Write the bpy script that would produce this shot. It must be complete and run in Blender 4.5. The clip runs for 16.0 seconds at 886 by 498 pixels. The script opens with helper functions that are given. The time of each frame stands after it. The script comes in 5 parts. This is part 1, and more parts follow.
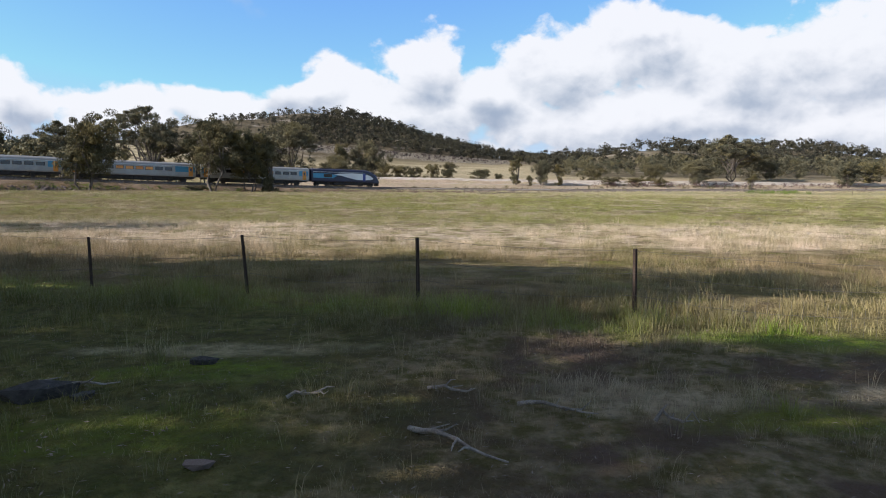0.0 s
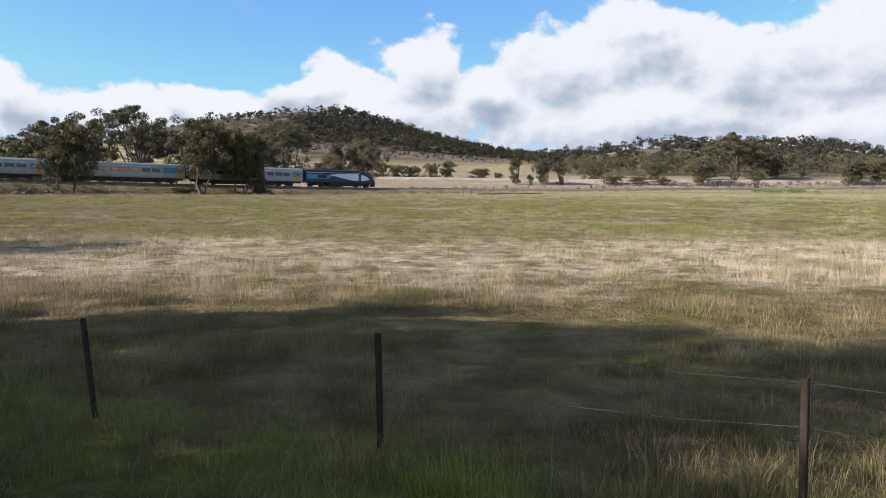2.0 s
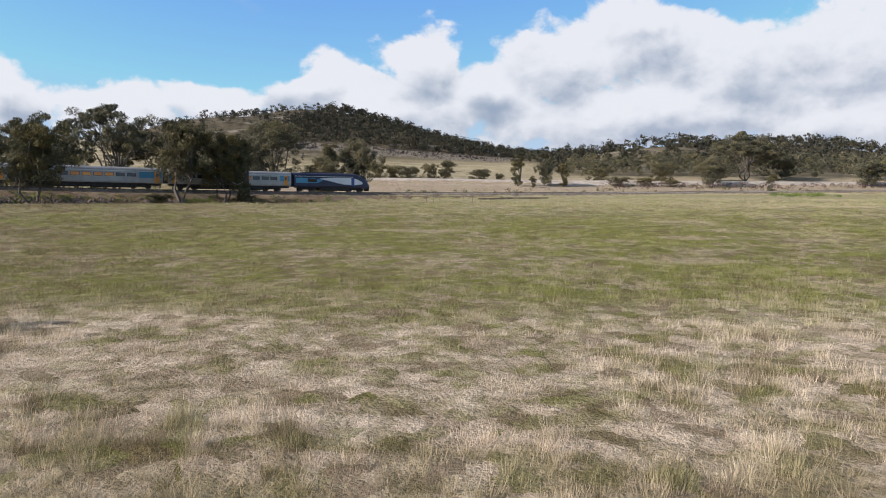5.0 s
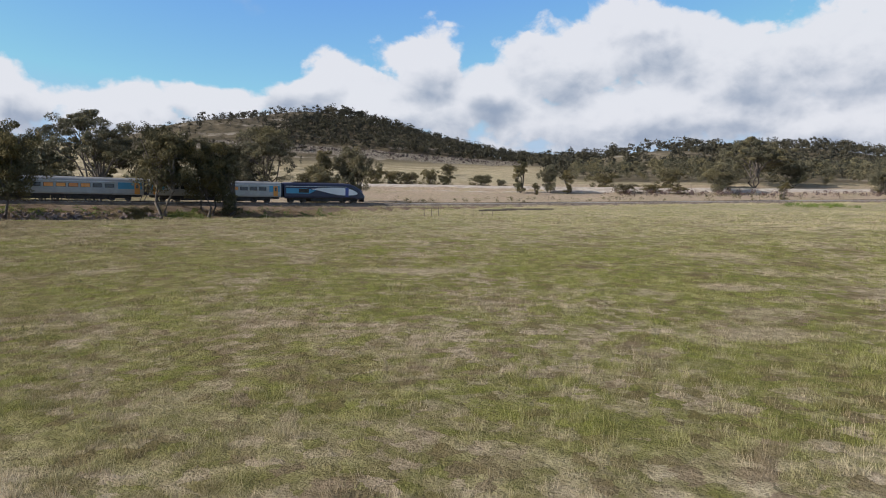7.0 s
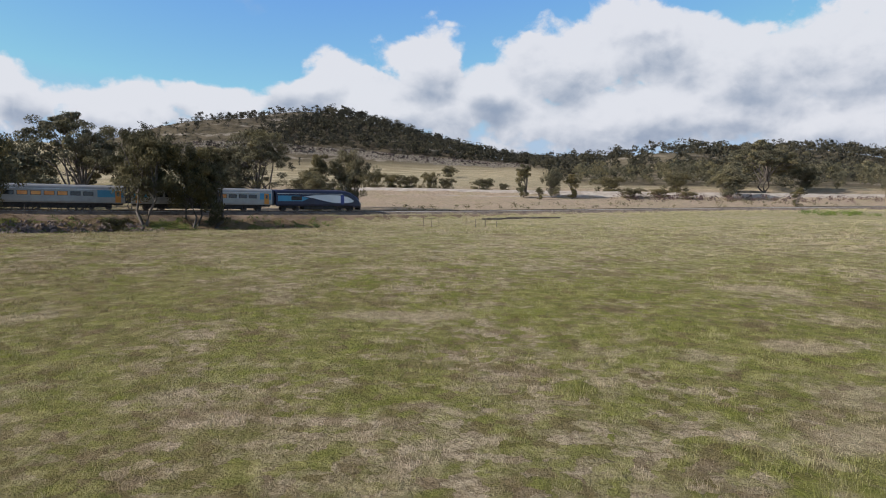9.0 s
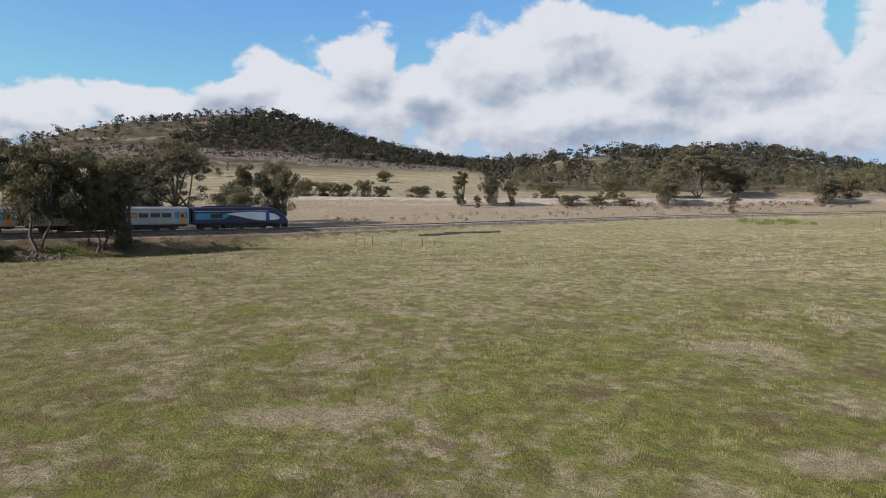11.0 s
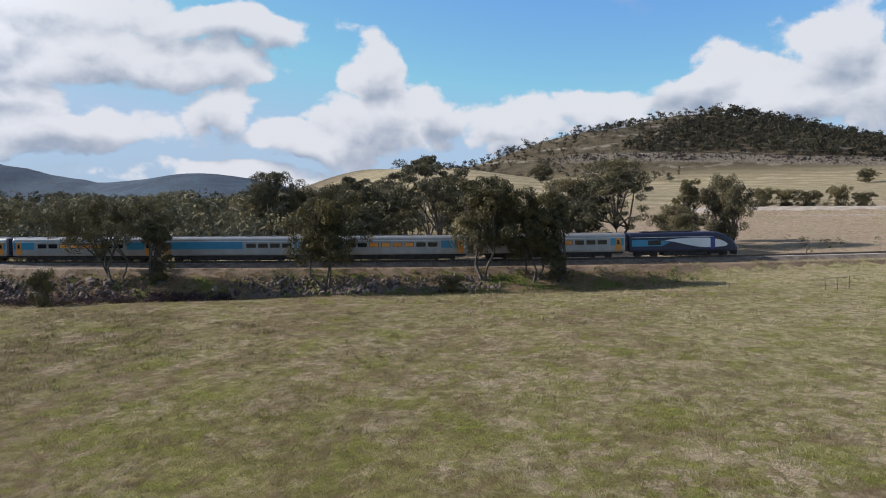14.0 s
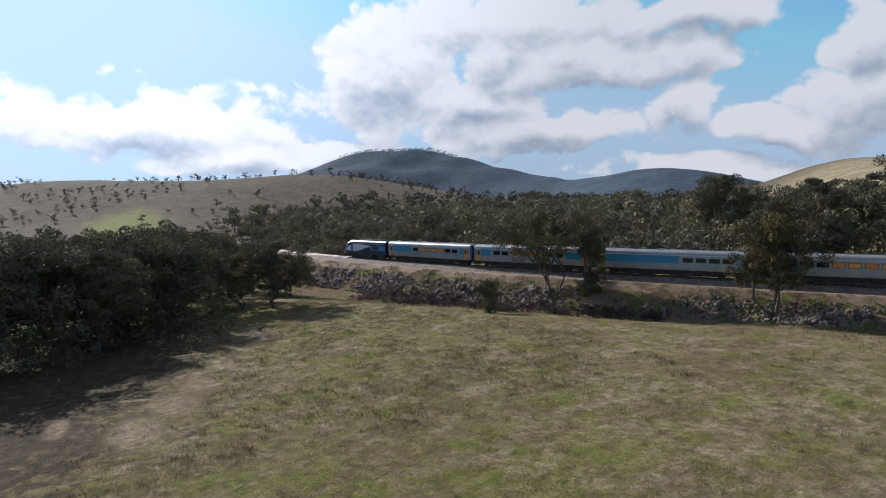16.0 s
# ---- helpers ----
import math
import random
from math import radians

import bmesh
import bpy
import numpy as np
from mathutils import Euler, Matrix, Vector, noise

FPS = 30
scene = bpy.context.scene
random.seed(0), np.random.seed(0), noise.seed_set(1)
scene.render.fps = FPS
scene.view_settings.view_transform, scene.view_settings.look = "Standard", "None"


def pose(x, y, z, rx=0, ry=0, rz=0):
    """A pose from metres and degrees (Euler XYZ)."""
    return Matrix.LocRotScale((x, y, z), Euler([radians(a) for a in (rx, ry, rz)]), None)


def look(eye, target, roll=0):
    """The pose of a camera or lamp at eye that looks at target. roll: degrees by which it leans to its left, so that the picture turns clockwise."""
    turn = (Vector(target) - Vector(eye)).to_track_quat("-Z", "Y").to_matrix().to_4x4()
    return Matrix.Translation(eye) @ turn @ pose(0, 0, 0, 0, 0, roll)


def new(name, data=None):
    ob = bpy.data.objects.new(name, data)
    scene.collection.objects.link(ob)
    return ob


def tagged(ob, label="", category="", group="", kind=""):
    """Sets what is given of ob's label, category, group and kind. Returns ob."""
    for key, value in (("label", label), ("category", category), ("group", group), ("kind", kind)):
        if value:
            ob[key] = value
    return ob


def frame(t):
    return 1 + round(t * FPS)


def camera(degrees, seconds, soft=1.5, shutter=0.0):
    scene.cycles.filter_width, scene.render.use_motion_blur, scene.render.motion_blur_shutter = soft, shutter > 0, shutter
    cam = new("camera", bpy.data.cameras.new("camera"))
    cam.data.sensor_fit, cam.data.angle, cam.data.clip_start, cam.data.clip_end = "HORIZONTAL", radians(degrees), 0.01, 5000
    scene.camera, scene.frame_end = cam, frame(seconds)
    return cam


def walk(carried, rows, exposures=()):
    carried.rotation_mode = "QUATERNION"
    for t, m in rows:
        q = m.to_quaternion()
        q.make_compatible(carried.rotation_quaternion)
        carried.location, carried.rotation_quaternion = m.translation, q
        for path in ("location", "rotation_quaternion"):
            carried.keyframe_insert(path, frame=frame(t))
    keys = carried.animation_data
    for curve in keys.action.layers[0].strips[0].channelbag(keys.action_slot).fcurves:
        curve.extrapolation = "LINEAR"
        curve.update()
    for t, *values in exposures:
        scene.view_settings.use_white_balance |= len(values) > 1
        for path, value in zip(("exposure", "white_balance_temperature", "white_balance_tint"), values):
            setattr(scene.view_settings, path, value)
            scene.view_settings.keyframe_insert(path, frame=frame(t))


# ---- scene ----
# ---------- camera ----------
cam = camera(64.3, 16.0, soft=1.0, shutter=0.0)
PATH = [
    (0.0, 0.00, 0.00, 1.58, -3.22, -0.39, 0.00),
    (0.5, 0.03, 1.07, 1.77, -3.30, -0.37, -0.05),
    (1.0, 0.06, 2.34, 2.18, -3.35, -0.32, -0.07),
    (1.5, 0.11, 3.69, 2.25, -3.36, -0.25, -0.06),
    (2.0, 0.16, 5.18, 2.25, -3.36, -0.15, -0.07),
    (2.5, 0.20, 6.75, 2.27, -3.38, -0.20, -0.12),
    (3.0, 0.24, 8.32, 2.46, -3.46, -0.22, -0.10),
    (3.5, 0.25, 10.01, 2.82, -3.51, -0.16, -0.10),
    (4.0, 0.24, 11.78, 3.22, -3.57, -0.17, -0.11),
    (4.5, 0.25, 13.60, 3.57, -3.58, -0.14, -0.12),
    (7.0, 0.69, 23.66, 6.18, -3.48, -0.28, -0.04),
    (7.5, 0.72, 25.49, 6.36, -3.49, -0.36, 0.00),
    (8.0, 0.72, 27.33, 6.58, -3.52, -0.43, -0.04),
    (8.5, 0.72, 29.25, 7.15, -3.54, -0.43, -0.02),
    (9.0, 0.72, 31.12, 7.82, -3.50, -0.41, 0.03),
    (9.6, 0.80, 33.50, 8.64, -3.48, -0.30, -0.90),
    (10.2, 0.93, 35.90, 9.42, -3.46, -0.10, -3.60),
    (10.8, 1.06, 38.30, 10.20, -3.44, 0.15, -5.40),
    (11.3, 1.15, 40.24, 10.86, -3.42, 0.36, -3.45),
    (11.5, 1.19, 41.04, 11.12, -3.41, 0.45, -1.16),
    (12.0, 1.17, 43.12, 11.77, -3.35, 0.66, 6.96),
    (12.5, 1.20, 45.09, 12.45, -3.25, 0.85, 14.97),
    (13.0, 1.18, 46.94, 13.17, -3.22, 0.94, 20.51),
    (13.5, 1.08, 48.79, 13.89, -3.20, 0.97, 25.53),
    (14.0, 0.88, 50.57, 14.59, -3.16, 1.00, 30.50),
    (14.5, 0.56, 52.28, 15.30, -3.16, 1.06, 35.40),
    (15.0, 0.00, 53.95, 15.98, -3.13, 1.12, 42.96),
    (15.5, -0.56, 55.60, 16.71, -3.12, 1.22, 54.69),
    (16.0, -1.27, 57.11, 17.34, -3.02, 1.29, 66.63),
]
walk(cam, [(t, pose(x, y, z, 90 + pitch, roll, yaw)) for t, x, y, z, pitch, roll, yaw in PATH],
     exposures=[(0.0, 0.93, 6180, 12.8), (4.5, 0.80, 6140, 12.8), (8.0, 0.65, 6120, 12.8), (11.5, 0.63, 6100, 12.8), (14.5, 0.63, 6050, 12.8), (16.0, 0.48, 5900, 12.8)])

# ---------- sun, sky and clouds ----------
SUN_AZ, SUN_EL = 106.0, 28.0      # degrees to the left of +y, and above the horizon
sun_dir = Vector((-math.sin(radians(SUN_AZ)) * math.cos(radians(SUN_EL)),
                  math.cos(radians(SUN_AZ)) * math.cos(radians(SUN_EL)), math.sin(radians(SUN_EL))))
sun_data = bpy.data.lights.new("sun", "SUN")
sun_data.energy, sun_data.angle, sun_data.color = 4.3, radians(0.53), (1.0, 0.92, 0.81)
sun = new("sun", sun_data)
sun.matrix_world = look(sun_dir * 300, (0, 0, 0))


class Nodes:
    """Short hand for node trees."""

    def __init__(self, tree):
        self.tree = tree
        tree.nodes.clear()

    def add(self, kind, **values):
        n = self.tree.nodes.new(kind)
        for k, v in values.items():
            setattr(n, k, v)
        return n

    def put(self, socket, value):
        if hasattr(value, "is_linked"):
            self.tree.links.new(value, socket)
        else:
            socket.default_value = value

    def math(self, op, a, b=0.0, c=0.0, clamp=False):
        n = self.add("ShaderNodeMath", operation=op, use_clamp=clamp)
        for i, v in enumerate((a, b, c)):
            self.put(n.inputs[i], v)
        return n.outputs[0]

    def step(self, v, lo, hi, to_lo=0.0, to_hi=1.0):
        n = self.add("ShaderNodeMapRange", interpolation_type="SMOOTHSTEP")
        for i, x in enumerate((v, lo, hi, to_lo, to_hi)):
            self.put(n.inputs[i], x)
        return n.outputs[0]

    def mix(self, f, a, b):
        n = self.add("ShaderNodeMix", data_type="RGBA")
        self.put(n.inputs[0], f)
        for i, v in ((6, a), (7, b)):
            self.put(n.inputs[i], (*v, 1.0) if isinstance(v, tuple) and len(v) == 3 else v)
        return n.outputs[2]

    def noise(self, vec, scale, detail=3.0, rough=0.55, dist=0.0):
        n = self.add("ShaderNodeTexNoise")
        self.put(n.inputs["Vector"], vec)
        for k, v in (("Scale", scale), ("Detail", detail), ("Roughness", rough), ("Distortion", dist)):
            n.inputs[k].default_value = v
        return n.outputs["Fac"]

    def vec(self, op, a, b):
        n = self.add("ShaderNodeVectorMath", operation=op)
        self.put(n.inputs[0], a)
        self.put(n.inputs[1], b)
        return n.outputs[0]


# cumulus heaps: degrees left of +y, degrees up, and their half sizes
CLOUDS_AHEAD = [
    (10.2, 9.6, 3.6, 2.4), (1.2, 10.9, 5.0, 2.9), (-4.0, 8.6, 5.0, 2.6), (3.9, 7.8, 10.1, 3.0), (-9.6, 11.0, 5.6, 3.8), (-16.4, 12.2, 6.9, 3.6),
    (-22.1, 9.9, 9.2, 4.3), (-29.4, 10.8, 7.2, 4.4), (-16.1, 6.8, 17.4, 3.2), (-30.2, 6.2, 12.5, 3.2), (17.1, 7.2, 5.5, 1.8),
    (25.0, 7.1, 5.5, 1.8), (31.0, 7.5, 2.1, 2.3), (-42.0, 9.0, 12.0, 6.0)]
CLOUDS_LEFT = [
    (35.5, 10.6, 2.6, 3.4), (36.8, 6.9, 5.0, 3.4), (30.6, 7.4, 2.8, 2.5), (24.5, 6.2, 6.0, 1.8), (70.6, 10.6, 5.5, 6.4),
    (61.0, 14.6, 11.9, 3.0), (54.4, 11.3, 11.9, 2.5), (63.4, 8.6, 7.0, 2.6), (62.0, 11.8, 7.0, 3.6), (61.0, 13.2, 4.0, 3.0), (60.0, 6.4, 12.0, 1.9), (42.0, 5.6, 9.0, 1.5), (47.5, 14.2, 7.2, 1.7), (89.4, 7.0, 15.0, 2.9),
    (47.7, 7.2, 3.2, 2.2), (61.2, 5.4, 6.4, 1.3), (46.1, 3.0, 9.2, 0.9), (81.4, 4.6, 11.9, 1.7), (112.0, 9.0, 12.0, 5.0)]

world = bpy.data.worlds.new("world")
scene.world = world
world.use_nodes = True
w = Nodes(world.node_tree)
sky = w.add("ShaderNodeTexSky", sky_type="NISHITA", sun_disc=False, sun_elevation=radians(SUN_EL),
            sun_rotation=radians(-SUN_AZ), air_density=1.0, dust_density=0.15, ozone_density=2.0)
way = w.add("ShaderNodeTexCoord").outputs["Generated"]
split = w.add("ShaderNodeSeparateXYZ")
w.put(split.inputs[0], way)
az = w.math("MULTIPLY", w.math("ARCTAN2", w.math("MULTIPLY", split.outputs[0], -1.0), split.outputs[1]), 57.2958)
el = w.math("MULTIPLY", w.math("ARCSINE", split.outputs[2]), 57.2958)
flat = w.vec("MULTIPLY", way, (1.0, 1.0, 1.35))
soft = w.noise(flat, 5.0, 3.0, 0.5)


def billows(at):
    """Cauliflower heads: rounded cells of three sizes with ragged rims."""
    rag = w.add("ShaderNodeTexNoise")
    w.put(rag.inputs["Vector"], at)
    rag.inputs["Scale"].default_value, rag.inputs["Detail"].default_value = 26.0, 5.0
    warped = w.vec("ADD", at, w.vec("MULTIPLY", w.vec("SUBTRACT", rag.outputs["Color"], (0.5, 0.5, 0.5)), (0.055, 0.055, 0.055)))
    total = w.math("MULTIPLY", w.noise(at, 15.0, 7.0, 0.6, 0.2), 0.62)
    for size, share in ((11.0, 0.30), (24.0, 0.19), (52.0, 0.10)):
        cell = w.add("ShaderNodeTexVoronoi", feature="SMOOTH_F1")
        w.put(cell.inputs["Vector"], warped)
        cell.inputs["Scale"].default_value, cell.inputs["Smoothness"].default_value = size, 0.35
        total = w.math("ADD", total, w.math("MULTIPLY", w.math("SUBTRACT", 0.95, cell.outputs["Distance"]), share))
    return total


puff = billows(flat)
# the same billows a little towards the sun and the zenith, for their lit sides
lit = billows(w.vec("ADD", flat, (-0.010, 0.0, 0.014)))
bend = w.noise(w.vec("ADD", flat, (3.0, 1.0, 7.0)), 9.0, 2.0, 0.5)
bend2 = w.noise(w.vec("ADD", flat, (8.0, 5.0, 2.0)), 9.0, 2.0, 0.5)
az = w.math("ADD", az, w.math("MULTIPLY", w.math("SUBTRACT", bend, 0.5), 9.0))
el_b = w.math("ADD", el, w.math("MULTIPLY", w.math("SUBTRACT", bend2, 0.5), 4.0))


def heaps(up):
    """How deep inside the nearest heap a direction is, looked at from up degrees higher."""
    top = -9.0
    for a0, e0, ra, re in CLOUDS_AHEAD + CLOUDS_LEFT:
        u = w.math("MULTIPLY", w.math("SUBTRACT", az, a0), 1.0 / ra)
        v = w.math("MULTIPLY", w.math("SUBTRACT", el_b, e0 - up), 1.0 / re)
        d2 = w.math("ADD", w.math("MULTIPLY", u, u), w.math("MULTIPLY", v, v))
        top = w.math("MAXIMUM", top, w.math("SUBTRACT", 1.0, w.math("SQRT", d2)))
    return top


heap, over = heaps(0.0), heaps(1.6)
body = w.math("ADD", w.math("MULTIPLY", heap, 0.9), w.math("MULTIPLY", w.math("SUBTRACT", puff, 0.565), w.step(heap, 0.15, 0.6, 1.9, 1.1)))
cover = w.step(body, -0.02, 0.28)
under = w.math("MULTIPLY", w.math("SUBTRACT", over, heap), 1.15)
shade = w.math("ADD", w.math("ADD", under, w.math("MULTIPLY", w.math("SUBTRACT", lit, puff), 1.7)),
               w.math("ADD", w.math("MULTIPLY", w.math("SUBTRACT", soft, 0.5), 0.6), w.math("MULTIPLY", w.step(body, 0.15, 1.0), 0.45)))
grey = w.step(shade, -0.22, 1.0)
cloud = w.mix(grey, (8.0, 7.95, 7.9), (3.2, 3.75, 4.6))
clear = w.mix(1.0, sky.outputs[0], (1.12, 1.5, 1.85))
clear.node.blend_type = "MULTIPLY"
clear = w.vec("MINIMUM", clear, (4.4, 5.9, 7.4))
# thin veil low over the hills
veil = w.math("MULTIPLY", w.step(el, 0.0, 8.0, 0.6, 0.0), w.step(soft, 0.3, 0.7))
sky_low = w.mix(veil, clear, (4.6, 5.2, 5.7))
mixed = w.mix(w.math("MULTIPLY", cover, 0.96), sky_low, cloud)
# one thin wisp on its own, high up
wisp_u = w.math("MULTIPLY", w.math("SUBTRACT", az, 16.6), 0.42)
wisp_v = w.math("MULTIPLY", w.math("SUBTRACT", el_b, 16.4), 0.5)
wisp = w.math("SUBTRACT", 1.2, w.math("SQRT", w.math("ADD", w.math("MULTIPLY", wisp_u, wisp_u), w.math("MULTIPLY", wisp_v, wisp_v))))
wisp = w.step(w.math("ADD", wisp, w.math("MULTIPLY", w.math("SUBTRACT", puff, 0.565), 1.6)), 0.0, 1.0, 0.0, 0.6)
mixed = w.mix(wisp, mixed, (4.9, 5.3, 5.8))
# unseen grey cloud added overhead to whiten the fill; brighter sky round the sun
high = w.math("MULTIPLY", w.step(el, 21.0, 32.0), w.step(soft, 0.36, 0.56, 0.15, 0.85))
mixed = w.mix(high, mixed, (3.1, 2.85, 2.5))
toward = w.add("ShaderNodeVectorMath", operation="DOT_PRODUCT")
w.put(toward.inputs[0], way)
toward.inputs[1].default_value = sun_dir
glow = w.step(toward.outputs["Value"], 0.62, 1.0, 1.0, 1.75)
mixed = w.vec("MULTIPLY", mixed, glow)
bg = w.add("ShaderNodeBackground")
w.put(bg.inputs[0], mixed)
bg.inputs[1].default_value = 0.062
w.put(w.add("ShaderNodeOutputWorld").inputs[0], bg.outputs[0])

# ---------- materials ----------
def finish(n, color, rough=0.8, bump=None, strength=0.3, distance=0.05, metal=0.0, coat=0.0):
    b = n.add("ShaderNodeBsdfPrincipled")
    n.put(b.inputs["Base Color"], (*color, 1.0) if isinstance(color, tuple) else color)
    n.put(b.inputs["Roughness"], rough)
    b.inputs["Metallic"].default_value = metal
    b.inputs["Coat Weight"].default_value = coat
    if bump is not None:
        k = n.add("ShaderNodeBump")
        k.inputs["Strength"].default_value, k.inputs["Distance"].default_value = strength, distance
        n.put(k.inputs["Height"], bump)
        n.put(b.inputs["Normal"], k.outputs[0])
    n.put(n.add("ShaderNodeOutputMaterial").inputs[0], b.outputs[0])
    return b


def material(name):
    m = bpy.data.materials.new(name)
    m.use_nodes = True
    return m, Nodes(m.node_tree)


def plain(name, dark, light, scale, rough=0.7, metal=0.0, bump=0.2, fine=8.0, coat=0.0, vary=0.0):
    """A surface between two tones at two scales, with grain, wear and some change from piece to piece."""
    m, n = material(name)
    co = n.add("ShaderNodeTexCoord").outputs["Object"]
    big, small = n.noise(co, scale, 4.0), n.noise(co, scale * fine, 4.0, 0.65)
    f = n.math("ADD", n.math("MULTIPLY", big, 0.65), n.math("MULTIPLY", small, 0.35))
    if vary:
        f = n.math("ADD", f, n.math("MULTIPLY", n.math("SUBTRACT", n.add("ShaderNodeObjectInfo").outputs["Random"], 0.5), vary))
    color = n.mix(n.step(f, 0.3, 0.7), dark, light)
    finish(n, color, n.step(small, 0.2, 0.8, rough - 0.08, rough + 0.08), small, bump, 0.03, metal, coat)
    return m


# the line's course as a cubic of x / 100
BANK = (-5.70, -3.46, 58.56, 176.79)


def land_color(n, co):
    """Pasture, soil and paddock tones by where they lie on the land."""
    xyz = n.add("ShaderNodeSeparateXYZ")
    n.put(xyz.inputs[0], co)
    x, y, z = xyz.outputs
    far, mid, near, grain = n.noise(co, 0.03, 3.0), n.noise(co, 0.13, 4.0, 0.6), n.noise(co, 0.9, 4.0, 0.6), n.noise(co, 5.0, 3.0, 0.6)
    cell = n.add("ShaderNodeTexVoronoi")
    rag = n.add("ShaderNodeTexNoise")
    n.put(rag.inputs["Vector"], co)
    rag.inputs["Scale"].default_value, rag.inputs["Detail"].default_value = 2.2, 4.0
    n.put(cell.inputs["Vector"], n.vec("ADD", co, n.vec("MULTIPLY", n.vec("SUBTRACT", rag.outputs["Color"], (0.5, 0.5, 0.5)), (0.9, 0.9, 0.0))))
    cell.inputs["Scale"].default_value = 1.7
    tone = n.add("ShaderNodeSeparateColor")
    n.put(tone.inputs[0], cell.outputs["Color"])
    tuft = tone.outputs[0]
    patch = n.math("ADD", n.math("MULTIPLY", far, 0.34), n.math("ADD", n.math("MULTIPLY", mid, 0.48), n.math("MULTIPLY", near, 0.28)))
    patch = n.math("ADD", patch, n.math("MULTIPLY", n.math("SUBTRACT", tuft, 0.5), 0.2))
    green = n.mix(n.step(near, 0.35, 0.68), (0.175, 0.182, 0.04), (0.315, 0.298, 0.104))
    straw = n.mix(n.step(grain, 0.3, 0.7), (0.27, 0.21, 0.135), (0.54, 0.445, 0.305))
    field = n.mix(n.step(patch, 0.52, 0.70), green, straw)
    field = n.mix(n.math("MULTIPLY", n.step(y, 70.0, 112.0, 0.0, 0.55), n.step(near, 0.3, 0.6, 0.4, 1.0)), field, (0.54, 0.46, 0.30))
    # browner ground to the left, darkened too for grass seen against the sun
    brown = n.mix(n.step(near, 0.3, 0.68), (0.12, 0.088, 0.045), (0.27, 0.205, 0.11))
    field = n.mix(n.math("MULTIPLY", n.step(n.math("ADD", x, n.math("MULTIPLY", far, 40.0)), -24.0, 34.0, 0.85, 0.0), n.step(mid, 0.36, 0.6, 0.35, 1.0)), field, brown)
    # seeding pinkish grass between the fence and the open field
    rose = n.mix(n.step(near, 0.3, 0.7), (0.50, 0.385, 0.275), (0.79, 0.64, 0.495))
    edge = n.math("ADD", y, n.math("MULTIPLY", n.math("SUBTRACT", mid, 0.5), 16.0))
    # brown tussock past the fence, its colour lowered for the shade lying there
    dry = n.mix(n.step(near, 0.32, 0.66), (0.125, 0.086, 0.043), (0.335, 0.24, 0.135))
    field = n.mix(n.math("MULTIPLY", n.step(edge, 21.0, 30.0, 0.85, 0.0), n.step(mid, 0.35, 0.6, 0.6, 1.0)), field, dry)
    band = n.math("MULTIPLY", n.step(edge, 20.0, 27.0), n.step(edge, 32.0, 41.0, 1.0, 0.0))
    field = n.mix(n.math("MULTIPLY", band, n.step(n.math("ADD", near, n.math("MULTIPLY", tuft, 0.3)), 0.35, 0.75, 0.25, 0.95)), field, rose)
    # the unmown strip under the fence and the littered ground in front of it
    off = n.math("ADD", n.math("SUBTRACT", y, 10.9), n.math("MULTIPLY", x, 0.37))
    strip = n.math("MULTIPLY", n.step(off, -1.6, -0.6), n.step(off, 0.3, 1.4, 1.0, 0.0))
    # mossy green of the left side, with the deeper shade there in its colour
    shaded_moss = n.mix(n.step(grain, 0.3, 0.7), (0.055, 0.075, 0.012), (0.16, 0.17, 0.035))
    litter = n.mix(n.step(near, 0.40, 0.56), (0.13, 0.09, 0.07), n.mix(n.step(grain, 0.35, 0.65), (0.12, 0.11, 0.035), (0.33, 0.26, 0.16)))
    litter = n.mix(n.step(n.math("ADD", x, n.math("MULTIPLY", n.math("SUBTRACT", near, 0.5), 5.0)), -2.2, 0.6, 0.8, 0.0), litter, shaded_moss)
    field = n.mix(n.step(off, -1.5, 0.3, 1.0, 0.0), field, litter)
    field = n.mix(n.math("MULTIPLY", strip, n.step(near, 0.4, 0.62, 0.1, 0.8)), field, (0.17, 0.225, 0.025))
    # drifts of pinkish seed heads, brown tussock and fresh green over the open field
    drift = n.add("ShaderNodeTexNoise")
    n.put(drift.inputs["Vector"], co)
    drift.inputs["Scale"].default_value, drift.inputs["Detail"].default_value, drift.inputs["Roughness"].default_value = 0.24, 5.0, 0.68
    hues = n.add("ShaderNodeSeparateColor")
    n.put(hues.inputs[0], drift.outputs["Color"])
    open_field = n.math("MULTIPLY", n.step(y, 34.0, 46.0), n.step(y, 150.0, 170.0, 1.0, 0.0))
    field = n.mix(n.math("MULTIPLY", open_field, n.step(hues.outputs[0], 0.51, 0.64, 0.0, 0.55)), field, (0.51, 0.405, 0.295))
    field = n.mix(n.math("MULTIPLY", open_field, n.step(hues.outputs[1], 0.53, 0.64, 0.0, 0.66)), field, (0.19, 0.135, 0.078))
    field = n.mix(n.math("MULTIPLY", open_field, n.step(hues.outputs[2], 0.52, 0.63, 0.0, 0.66)), field, (0.19, 0.21, 0.032))
    clump = n.math("MULTIPLY", n.step(off, 0.0, 2.0), n.step(y, 130.0, 160.0, 1.0, 0.0))
    field = n.mix(n.math("MULTIPLY", clump, n.step(tone.outputs[1], 0.72, 0.95, 0.0, 0.6)), field, (0.155, 0.105, 0.058))
    field = n.mix(n.math("MULTIPLY", clump, n.step(tone.outputs[2], 0.75, 1.0, 0.0, 0.45)), field, (0.16, 0.175, 0.02))
